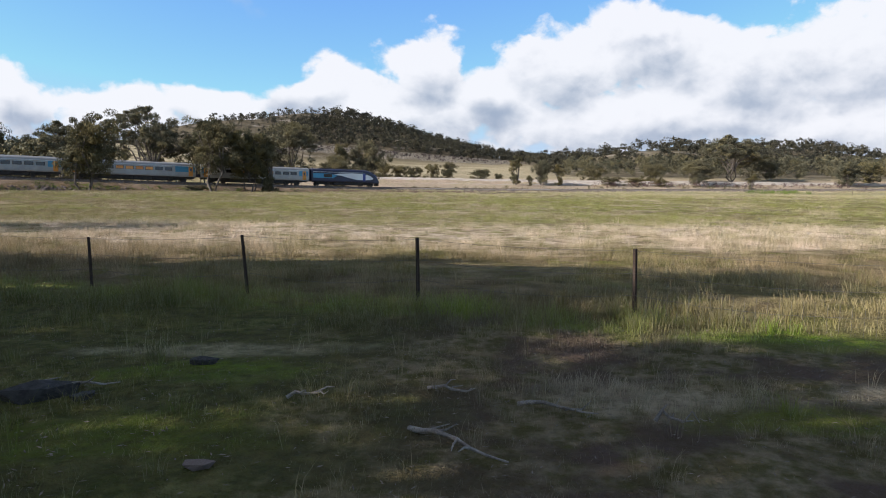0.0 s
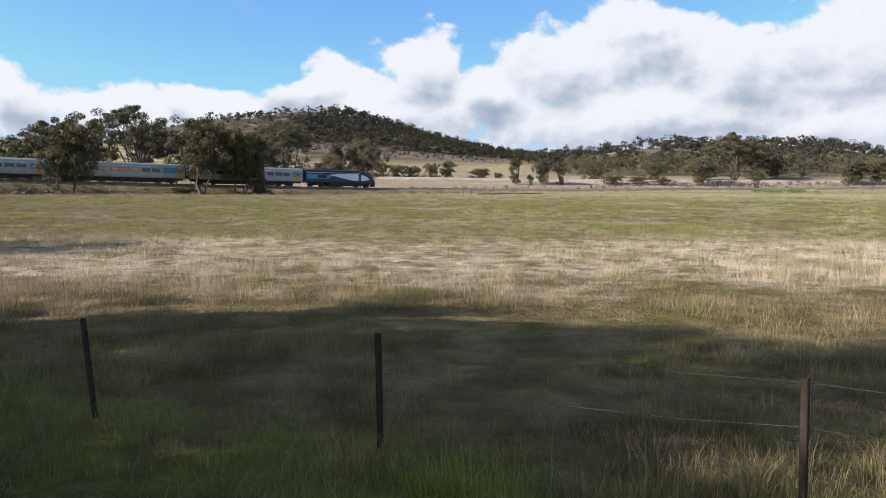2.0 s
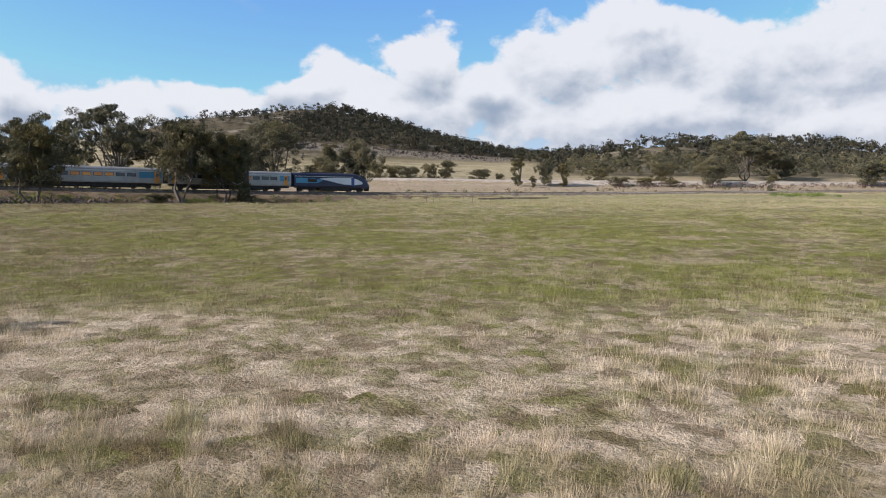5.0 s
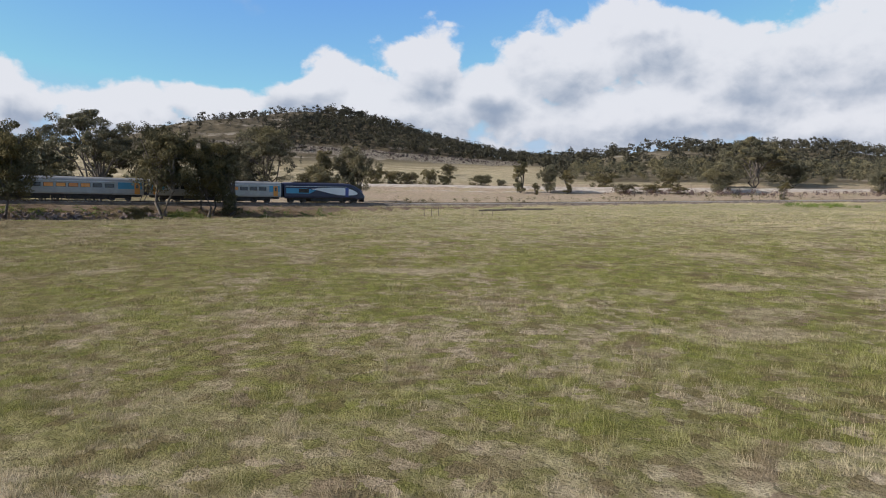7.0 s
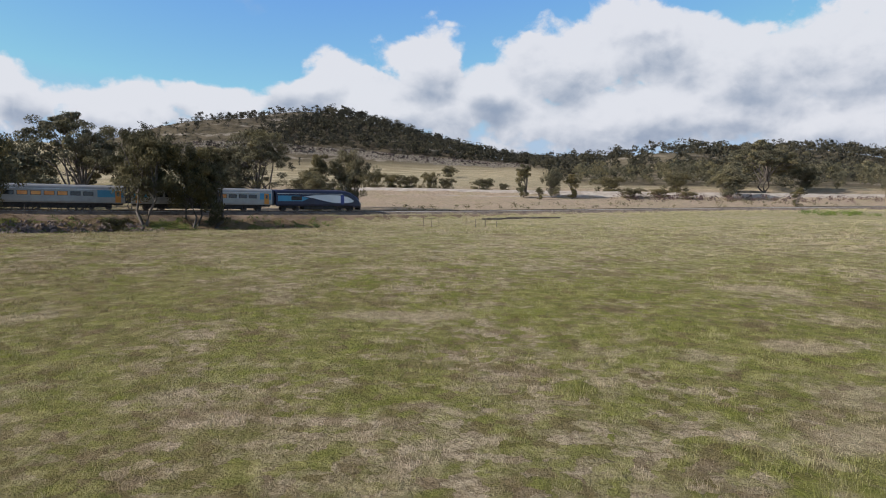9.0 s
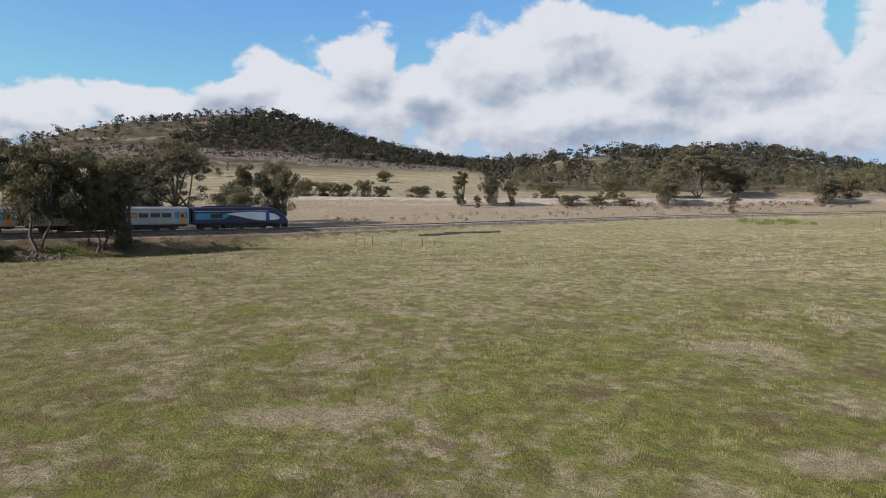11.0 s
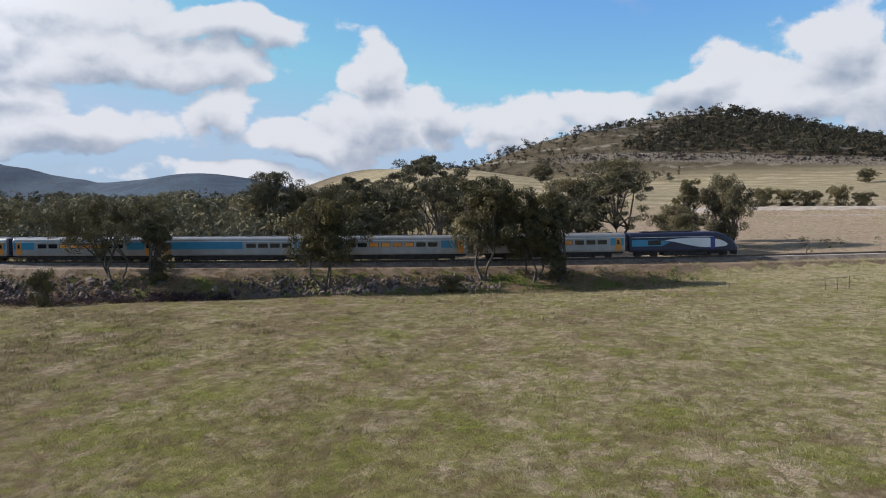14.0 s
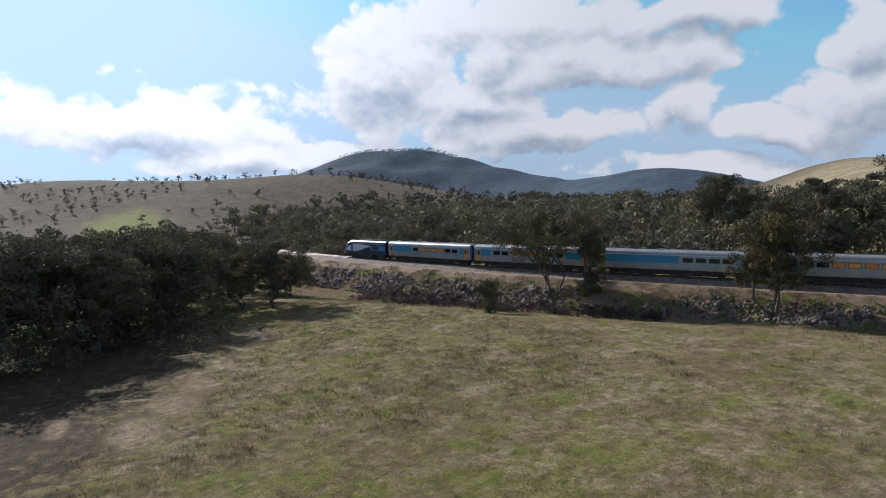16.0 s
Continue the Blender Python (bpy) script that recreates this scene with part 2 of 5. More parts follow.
    def spot(cx, cy, rx, ry):
        u = n.math("DIVIDE", n.math("SUBTRACT", x, cx), rx)
        v = n.math("DIVIDE", n.math("SUBTRACT", y, cy), ry)
        r = n.math("ADD", n.math("SQRT", n.math("ADD", n.math("MULTIPLY", u, u), n.math("MULTIPLY", v, v))),
                   n.math("ADD", n.math("MULTIPLY", n.math("SUBTRACT", mid, 0.5), 1.2), n.math("MULTIPLY", n.math("SUBTRACT", near, 0.5), 2.2)))
        return n.step(r, 0.5, 1.2, 1.0, 0.0)
    # dry tussocks and mossy green in the litter, coloured brighter for patches of sun
    for cx, cy, rx, ry, tint in ((1.9, 6.5, 1.3, 0.6, (0.52, 0.43, 0.29)), (4.4, 6.7, 0.9, 0.35, (0.50, 0.41, 0.28)), (-2.7, 8.4, 1.6, 0.35, (0.50, 0.44, 0.26)),
                                 (-2.5, 7.4, 1.0, 0.5, (0.15, 0.23, 0.015)), (3.1, 5.9, 1.0, 0.4, (0.17, 0.20, 0.02)), (-2.6, 5.6, 1.3, 0.5, (0.13, 0.17, 0.02)),
                                 (0.3, 10.5, 0.7, 0.5, (0.26, 0.32, 0.03)), (4.6, 8.9, 1.6, 0.5, (0.18, 0.28, 0.02))):
        field = n.mix(n.math("MULTIPLY", spot(cx, cy, rx, ry), n.step(grain, 0.3, 0.65, 0.35, 0.9)), field, tint)
    # bare creek flat, and bleached patches where the grass has died back
    for cx, cy, rx, ry in ((20.5, 76.0, 3.2, 1.8), (24.0, 60.0, 2.4, 1.2), (16.0, 60.5, 2.0, 1.0), (13.5, 50.5, 2.6, 1.1), (-1.5, 67.0, 4.0, 1.3), (-5.0, 84.0, 1.6, 1.0), (9.0, 118.0, 5.0, 1.6), (-9.0, 100.0, 2.2, 1.2)):
        field = n.mix(n.math("MULTIPLY", spot(cx, cy, rx, ry), 0.75), field, (0.46, 0.37, 0.25))
    # dark creek mud, deepened further to stand for the creek trees' shade
    shaded_mud = n.mix(n.step(near, 0.35, 0.65), (0.042, 0.031, 0.027), (0.105, 0.078, 0.058))
    flat = n.math("MAXIMUM", spot(-90.0, 51.0, 38.0, 15.0), spot(-63.0, 47.0, 24.0, 10.0))
    field = n.mix(n.math("MULTIPLY", flat, n.step(grain, 0.3, 0.6, 0.75, 1.0)), field, shaded_mud)
    sand = n.mix(n.step(near, 0.3, 0.65), (0.22, 0.165, 0.115), (0.46, 0.36, 0.26))
    for cx, cy, rx, ry in ((-57.0, 56.4, 4.2, 2.0), (-63.5, 59.4, 4.2, 2.0), (-69.5, 61.6, 3.8, 1.6), (-77.0, 64.6, 3.4, 1.3), (-86.0, 67.2, 4.4, 1.6), (-95.0, 71.0, 6.5, 2.6), (-62.0, 50.8, 3.0, 0.9)):
        field = n.mix(n.math("MULTIPLY", spot(cx, cy, rx, ry), n.step(grain, 0.3, 0.6, 0.6, 0.95)), field, sand)
    # earth and weeds on the railway bank, which follows a cubic in x
    u = n.math("MULTIPLY", x, 0.01)
    rail = n.math("ADD", n.math("MULTIPLY", n.math("ADD", n.math("MULTIPLY", n.math("ADD", n.math("MULTIPLY", u, BANK[0]), BANK[1]), u), BANK[2]), u), BANK[3])
    south = n.math("ADD", n.math("SUBTRACT", rail, y), n.math("MULTIPLY", n.math("SUBTRACT", near, 0.5), 6.0))
    slope = n.math("MULTIPLY", n.math("MULTIPLY", n.step(south, 2.0, 5.0), n.step(south, 13.0, 18.0, 1.0, 0.0)), n.step(x, -28.0, -14.0, 1.0, 0.0))
    earth = n.mix(n.step(grain, 0.3, 0.7), (0.13, 0.082, 0.052), (0.30, 0.215, 0.14))
    earth = n.mix(n.step(n.noise(co, 0.22, 3.0), 0.52, 0.62), earth, n.mix(near, (0.075, 0.09, 0.02), (0.17, 0.18, 0.045)))
    field = n.mix(n.math("MULTIPLY", slope, 0.92), field, earth)
    field = n.mix(n.math("MULTIPLY", spot(-62.0, 119.0, 6.0, 3.0), 0.8), field, (0.34, 0.22, 0.13))
    # bleached grass past the line, the striped paddock, the scrubby hill and the ridge to the west
    pale = n.mix(n.step(near, 0.3, 0.7), (0.37, 0.28, 0.205), (0.54, 0.42, 0.32))
    past = n.math("MULTIPLY", n.step(n.math("ADD", y, n.math("MULTIPLY", x, -0.42)), 176.0, 186.0), n.step(x, -85.0, -50.0))
    field = n.mix(n.math("MULTIPLY", past, n.step(mid, 0.3, 0.6, 0.55, 0.95)), field, pale)
    rows = n.add("ShaderNodeTexWave", wave_type="BANDS", bands_direction="Y")
    n.put(rows.inputs["Vector"], co)
    rows.inputs["Scale"].default_value, rows.inputs["Distortion"].default_value, rows.inputs["Detail"].default_value = 0.035, 5.0, 4.0
    paddock = n.mix(n.math("MULTIPLY", rows.outputs["Fac"], n.step(mid, 0.3, 0.7)), (0.34, 0.285, 0.18), (0.58, 0.495, 0.335))
    field = n.mix(n.step(n.math("ADD", z, n.math("MULTIPLY", mid, 3.0)), 15.0, 17.5), field, paddock)
    scrub = n.mix(n.step(mid, 0.35, 0.65), (0.055, 0.047, 0.037), (0.135, 0.112, 0.082))
    ledge = n.math("FRACT", n.math("ADD", n.math("MULTIPLY", z, 0.11), n.math("MULTIPLY", far, 1.6)))
    ledge = n.math("MULTIPLY", n.math("MULTIPLY", n.step(ledge, 0.0, 0.12), n.step(ledge, 0.2, 0.34, 1.0, 0.0)), n.step(n.noise(co, 0.06, 4.0, 0.65), 0.46, 0.6, 0.0, 0.75))
    scrub = n.mix(ledge, scrub, (0.36, 0.315, 0.27))
    hill = n.math("MULTIPLY", n.step(n.math("ADD", z, n.math("MULTIPLY", mid, 10.0)), 34.0, 44.0), n.step(y, 440.0, 490.0))
    field = n.mix(hill, field, scrub)
    cutting = n.math("ABSOLUTE", n.math("ADD", n.math("SUBTRACT", y, 508.0), n.math("MULTIPLY", n.math("SUBTRACT", mid, 0.5), 7.0)))
    cutting = n.math("MULTIPLY", n.step(cutting, 3.0, 6.0, 0.85, 0.0), n.math("MULTIPLY", n.step(x, -190.0, -160.0), n.step(x, 50.0, 80.0, 1.0, 0.0)))
    field = n.mix(cutting, field, n.mix(n.step(near, 0.35, 0.65), (0.10, 0.088, 0.08), (0.30, 0.265, 0.235)))
    east = n.math("MULTIPLY", n.step(n.math("ADD", x, n.math("MULTIPLY", mid, 30.0)), 60.0, 90.0), n.step(y, 300.0, 330.0))
    field = n.mix(n.math("MULTIPLY", east, 0.8), field, scrub)
    west = n.mix(n.step(patch, 0.42, 0.62), (0.075, 0.06, 0.048), (0.17, 0.135, 0.105))
    field = n.mix(n.step(x, -330.0, -250.0, 1.0, 0.0), field, west)
    field = n.mix(spot(-455.0, 50.0, 60.0, 24.0), field, (0.28, 0.30, 0.10))
    # far forested slopes, with the blue of distance haze put into their colour
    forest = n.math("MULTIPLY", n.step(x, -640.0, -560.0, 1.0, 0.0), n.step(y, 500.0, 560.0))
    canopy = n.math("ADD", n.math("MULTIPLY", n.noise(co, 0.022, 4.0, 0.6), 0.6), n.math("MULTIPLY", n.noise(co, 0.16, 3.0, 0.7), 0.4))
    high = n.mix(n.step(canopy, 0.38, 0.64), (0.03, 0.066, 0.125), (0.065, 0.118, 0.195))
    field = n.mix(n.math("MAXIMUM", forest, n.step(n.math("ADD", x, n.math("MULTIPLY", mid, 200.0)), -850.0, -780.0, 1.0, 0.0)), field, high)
    return field, near, grain, cell.outputs["Distance"]


def make_ground():
    m, n = material("pasture")
    co = n.add("ShaderNodeTexCoord").outputs["Object"]
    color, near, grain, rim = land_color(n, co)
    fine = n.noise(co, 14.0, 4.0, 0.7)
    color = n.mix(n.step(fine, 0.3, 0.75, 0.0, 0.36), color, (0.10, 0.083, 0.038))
    # dark thatch, with the shade between tussocks painted in along the cell rims
    gap_shade = n.noise(co, 3.2, 4.0, 0.7)
    color = n.mix(n.step(n.math("ADD", n.math("MULTIPLY", gap_shade, 0.8), n.math("MULTIPLY", rim, 0.45)), 0.46, 0.76, 0.0, 0.36), color, (0.10, 0.078, 0.036))
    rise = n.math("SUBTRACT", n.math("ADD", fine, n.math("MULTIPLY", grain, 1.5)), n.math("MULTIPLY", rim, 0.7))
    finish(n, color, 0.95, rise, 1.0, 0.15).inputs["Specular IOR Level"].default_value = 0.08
    return m


def make_grass():
    m, n = material("grass_blades")
    co = n.add("ShaderNodeTexCoord").outputs["Object"]
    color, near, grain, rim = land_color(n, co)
    rnd = n.add("ShaderNodeNewGeometry").outputs["Random Per Island"]
    color = n.mix(n.step(rnd, 0.3, 1.0, 0.0, 0.26), color, (0.60, 0.51, 0.35))
    color = n.mix(n.step(rnd, 0.0, 0.3, 0.4, 0.0), color, (0.11, 0.11, 0.035))
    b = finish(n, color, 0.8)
    b.inputs["Specular IOR Level"].default_value = 0.15
    t = n.add("ShaderNodeBsdfTranslucent")
    n.put(t.inputs[0], color)
    mx = n.add("ShaderNodeMixShader")
    mx.inputs[0].default_value = 0.15
    n.put(mx.inputs[1], b.outputs[0])
    n.put(mx.inputs[2], t.outputs[0])
    out = [k for k in n.tree.nodes if k.type == "OUTPUT_MATERIAL"][0]
    n.put(out.inputs[0], mx.outputs[0])
    return m


def make_leaves(name, dark, light, tip):
    m, n = material(name)
    info = n.add("ShaderNodeObjectInfo").outputs["Random"]
    rnd = n.add("ShaderNodeNewGeometry").outputs["Random Per Island"]
    co = n.add("ShaderNodeTexCoord").outputs["Object"]
    clump = n.noise(co, 0.45, 3.0)
    color = n.mix(n.step(n.math("ADD", n.math("MULTIPLY", rnd, 0.5), n.math("MULTIPLY", clump, 0.7)), 0.3, 0.9), dark, light)
    color = n.mix(n.math("MULTIPLY", n.step(clump, 0.5, 0.75), n.step(info, 0.2, 0.9)), color, tip)
    stand = n.noise(co, 0.085, 2.0, 0.7)
    hue = n.math("FRACT", n.math("ADD", info, n.step(stand, 0.3, 0.7)))
    color = n.mix(n.step(hue, 0.3, 0.9, 0.0, 0.55), color, tuple(c * k for c, k in zip(light, (0.42, 0.5, 0.5))))
    color = n.mix(n.step(hue, 0.6, 0.1, 0.0, 0.42), color, tuple(c * k for c, k in zip(light, (1.08, 1.02, 0.66))))
    b = finish(n, color, 0.85)
    b.inputs["Specular IOR Level"].default_value = 0.1
    t = n.add("ShaderNodeBsdfTranslucent")
    n.put(t.inputs[0], color)
    mx = n.add("ShaderNodeMixShader")
    mx.inputs[0].default_value = 0.1
    n.put(mx.inputs[1], b.outputs[0])
    n.put(mx.inputs[2], t.outputs[0])
    out = [k for k in n.tree.nodes if k.type == "OUTPUT_MATERIAL"][0]
    n.put(out.inputs[0], mx.outputs[0])
    return m


M_GROUND, M_GRASS = make_ground(), make_grass()
M_LEAF = make_leaves("gum_leaves", (0.074, 0.068, 0.045), (0.178, 0.158, 0.102), (0.21, 0.16, 0.098))
M_LEAF_OLIVE = make_leaves("olive_leaves", (0.068, 0.061, 0.034), (0.165, 0.14, 0.078), (0.19, 0.137, 0.076))
M_LEAF_FAR = make_leaves("hill_leaves", (0.07, 0.068, 0.05), (0.165, 0.155, 0.11), (0.185, 0.158, 0.11))
# dark cypress tone, also standing for forest under cloud shadow
M_LEAF_HILL = make_leaves("cypress_shadow_leaves", (0.032, 0.031, 0.024), (0.085, 0.078, 0.058), (0.10, 0.082, 0.06))
# mountain leaves tinted blue to stand for haze
M_LEAF_HAZE = make_leaves("hazed_mountain_leaves", (0.035, 0.062, 0.11), (0.06, 0.095, 0.15), (0.065, 0.10, 0.15))
M_LEAF_VALLEY = make_leaves("woodland_leaves", (0.10, 0.094, 0.062), (0.255, 0.228, 0.15), (0.285, 0.22, 0.14))
M_WEED = make_leaves("green_weeds", (0.07, 0.10, 0.025), (0.17, 0.22, 0.06), (0.20, 0.23, 0.07))
M_SCRUB = make_leaves("dry_scrub", (0.07, 0.045, 0.045), (0.15, 0.10, 0.098), (0.17, 0.12, 0.105))
M_BRAMBLE = make_leaves("bramble_canes", (0.045, 0.03, 0.034), (0.105, 0.07, 0.078), (0.12, 0.085, 0.085))
M_BARK = plain("gum_bark", (0.045, 0.036, 0.03), (0.165, 0.135, 0.11), 1.5, 0.85, bump=0.6)
M_DEAD = plain("dead_wood", (0.13, 0.11, 0.095), (0.38, 0.34, 0.29), 6.0, 0.85, bump=0.6)
M_LITTER = plain("leaf_litter", (0.07, 0.052, 0.04), (0.32, 0.26, 0.20), 7.0, 0.85, bump=0.2)
M_ROCK = plain("grey_rock", (0.06, 0.042, 0.036), (0.21, 0.155, 0.13), 1.2, 0.85, bump=0.8, vary=0.5)
M_DARKROCK = plain("dark_rock", (0.018, 0.016, 0.015), (0.075, 0.068, 0.06), 5.0, 0.85, bump=0.8)
M_BALLAST = plain("ballast", (0.075, 0.056, 0.044), (0.235, 0.185, 0.145), 0.9, 0.9, bump=1.0, fine=9.0)
M_SHOULDER = plain("gravel_shoulder", (0.105, 0.068, 0.043), (0.27, 0.19, 0.12), 0.35, 0.92, bump=1.0, fine=12.0)
M_ROAD = plain("pale_gravel", (0.24, 0.20, 0.16), (0.44, 0.385, 0.32), 0.5, 0.92, bump=0.6, fine=10.0)
M_SLEEPER = plain("weathered_concrete", (0.25, 0.235, 0.22), (0.46, 0.44, 0.41), 2.0, 0.85, vary=0.3)
M_RAIL = plain("rail_steel", (0.09, 0.06, 0.045), (0.20, 0.15, 0.12), 3.0, 0.5, metal=0.6)
M_RAIL_TOP = plain("polished_rail", (0.45, 0.44, 0.42), (0.62, 0.61, 0.6), 3.0, 0.25, metal=1.0, bump=0.02)
M_POST = plain("rusty_steel", (0.025, 0.018, 0.014), (0.075, 0.045, 0.03), 9.0, 0.75, metal=0.3)
M_WIRE = plain("old_wire", (0.10, 0.085, 0.075), (0.2, 0.18, 0.16), 20.0, 0.6, metal=0.7)
M_SILVER = plain("brushed_stainless", (0.30, 0.295, 0.285), (0.40, 0.39, 0.375), 0.8, 0.4, metal=0.45, bump=0.05, fine=20.0)
M_ROOF = plain("dusty_roof", (0.12, 0.118, 0.115), (0.21, 0.205, 0.20), 0.6, 0.36, metal=0.85, bump=0.1, fine=12.0)
M_BLUE = plain("sky_blue_paint", (0.035, 0.21, 0.36), (0.052, 0.275, 0.44), 0.5, 0.35, coat=0.2, bump=0.03, fine=14.0)
M_NAVY = plain("navy_paint", (0.01, 0.014, 0.04), (0.017, 0.024, 0.068), 0.5, 0.35, coat=0.1, bump=0.03, fine=14.0)
M_ROYAL = plain("royal_blue_paint", (0.02, 0.035, 0.19), (0.035, 0.055, 0.26), 0.5, 0.3, coat=0.3, bump=0.03, fine=14.0)
M_WHITE = plain("white_paint", (0.62, 0.64, 0.67), (0.76, 0.77, 0.79), 0.5, 0.4, coat=0.2, bump=0.03, fine=14.0)
M_ORANGE = plain("orange_door_paint", (0.58, 0.22, 0.025), (0.70, 0.30, 0.045), 0.8, 0.4, bump=0.03)
# window tone with the sun's orange glow put into the colour
M_SUN_PANE = plain("orange_sun_pane", (0.70, 0.24, 0.03), (0.85, 0.36, 0.06), 1.5, 0.45, bump=0.05, vary=0.6, coat=0.6)
M_UNDER = plain("grimy_underframe", (0.012, 0.011, 0.011), (0.05, 0.045, 0.04), 1.5, 0.8, bump=0.3)
M_GLASS = plain("tinted_glass", (0.012, 0.014, 0.017), (0.02, 0.023, 0.028), 0.7, 0.12, bump=0.0, coat=0.5)
M_LAMP = plain("headlamp_glass", (0.5, 0.5, 0.47), (0.65, 0.65, 0.6), 5.0, 0.15, bump=0.0)
M_TIMBER = plain("grey_timber", (0.06, 0.045, 0.035), (0.17, 0.14, 0.11), 2.0, 0.85, bump=0.5)
M_STEEL = plain("wheel_steel", (0.05, 0.042, 0.038), (0.12, 0.10, 0.09), 4.0, 0.5, metal=0.6)


# ---------- mesh helpers ----------
def mesh_of(name, verts, tris, mats, index=None, smooth=False):
    """A mesh from numpy triangles or quads."""
    verts, tris = np.asarray(verts, np.float32), np.asarray(tris, np.int32)
    k = tris.shape[1]
    me = bpy.data.meshes.new(name)
    me.vertices.add(len(verts))
    me.vertices.foreach_set("co", verts.ravel())
    me.loops.add(tris.size)
    me.loops.foreach_set("vertex_index", tris.ravel())
    me.polygons.add(len(tris))
    me.polygons.foreach_set("loop_start", np.arange(0, tris.size, k, dtype=np.int32))
    if index is not None:
        me.polygons.foreach_set("material_index", np.asarray(index, np.int32))
    me.polygons.foreach_set("use_smooth", np.full(len(tris), smooth))
    for m in mats:
        me.materials.append(m)
    me.update(calc_edges=True)
    me.validate()
    return me


def part(name, bm, mat, parent=None, label="", smooth=False):
    """Links a bmesh as one mesh object under a thing or a part."""
    me = bpy.data.meshes.new(name)
    bm.to_mesh(me)
    bm.free()
    me.materials.append(mat)
    if smooth:
        me.polygons.foreach_set("use_smooth", np.full(len(me.polygons), True))
    return hang(name, me, parent, label)


def hang(name, me, parent=None, label="", at=None):
    ob = new(name, me)
    if parent is not None:
        ob.parent = parent
    if at is not None:
        ob.matrix_basis = at
    if label:
        tagged(ob, label)
    return ob


def box(bm, x0, x1, y0, y1, z0, z1, bevel=0.0):
    r = bmesh.ops.create_cube(bm, size=1.0)["verts"]
    bmesh.ops.scale(bm, vec=(x1 - x0, y1 - y0, z1 - z0), verts=r)
    bmesh.ops.translate(bm, vec=((x0 + x1) / 2, (y0 + y1) / 2, (z0 + z1) / 2), verts=r)
    if bevel:
        edges = list({e for v in r for e in v.link_edges})
        bmesh.ops.bevel(bm, geom=edges, offset=bevel, segments=1, affect="EDGES")
    return bm


def boxed(*a, **k):
    return box(bmesh.new(), *a, **k)


def rod(bm, a, b, r0, r1=None, sides=8):
    a, b = Vector(a), Vector(b)
    made = bmesh.ops.create_cone(bm, cap_ends=True, segments=sides, radius1=r0, radius2=r0 if r1 is None else r1, depth=(b - a).length)
    bmesh.ops.transform(bm, matrix=Matrix.Translation((a + b) / 2) @ (b - a).to_track_quat("Z", "Y").to_matrix().to_4x4(), verts=made["verts"])
    return bm


# ---------- the land ----------
# the railway: heading (degrees) and rail height every 40 m along it
LINE_AT = np.arange(0, 641, 40.0)
LINE_HEADING = [148.4, 156.0, 163.6, 171.2, 178.8, 186.3, 194.0, 202.8, 208.8, 211.0, 210.3, 208.1, 198.9, 192.4, 185.9, 179.4, 173.0]
LINE_Z = [9.69, 9.58, 9.44, 9.27, 9.04, 8.69, 8.19, 7.59, 7.04, 6.70, 6.83, 7.29, 7.72, 7.99, 8.17, 8.31, 8.43]
line_s = np.arange(0, 641, 2.0)
line_h = np.radians(np.interp(line_s, LINE_AT, LINE_HEADING))
line_x = np.concatenate([[0], np.cumsum(2 * np.cos((line_h[1:] + line_h[:-1]) / 2))])
line_y = np.concatenate([[0], np.cumsum(2 * np.sin((line_h[1:] + line_h[:-1]) / 2))])
line_x, line_y = 28.46 + line_x - line_x[150], 192.15 + line_y - line_y[150]
line_z = np.interp(line_s, LINE_AT, LINE_Z)


def along(s, off=0.0, dz=0.0):
    """The place at s metres along the line, off metres to the south side of it."""
    x, y, z, h = (np.interp(s, line_s, a) for a in (line_x, line_y, line_z, line_h))
    return np.stack([x - np.sin(h) * off, y + np.cos(h) * off, z + dz], -1)


FALL_Y = [-200, -100, 0, 12, 20, 47, 63, 84, 104, 145, 175, 200, 225, 270, 311, 360, 450, 3000]
FALL_Z = [-8, -4, -0.6, 0, 0.2, 1.15, 2.05, 3.1, 3.9, 4.4, 5.6, 6.9, 8.0, 11, 16, 19, 22, 22]
# hills: centre, height, half widths, turn
HILLS = [(-121, 670, 66, 146, 84, -7), (-191, 562, 38, 110, 69, -9), (-14, 557, 18, 114, 70, 11), (145, 475, 18, 85, 68, 14),
         (279, 587, 31, 117, 88, -2), (-216, 388, 20, 126, 50, -31), (-306, 480, 17, 76, 68, -3), (-780, 728, 44, 209, 136, -15),
         (-1613, 619, 142, 312, 374, -6), (-1174, 748, 43, 329, 131, 6), (-688, 212, 31, 195, 143, 8), (-793, -27, 58, 254, 191, -4),
         (-546, 179, 19, 149, 119, -45), (-1320, 590, 10, 50, 358, -36)]


def to_line(x, y):
    """Distance to the line, and the rail height there."""
    d2 = np.full(x.shape, 1e12)
    z = np.zeros(x.shape)
    for px, py, pz in zip(line_x, line_y, line_z):
        k = (x - px) ** 2 + (y - py) ** 2
        near = k < d2
        d2 = np.where(near, k, d2)
        z = np.where(near, pz, z)
    return np.sqrt(d2), z


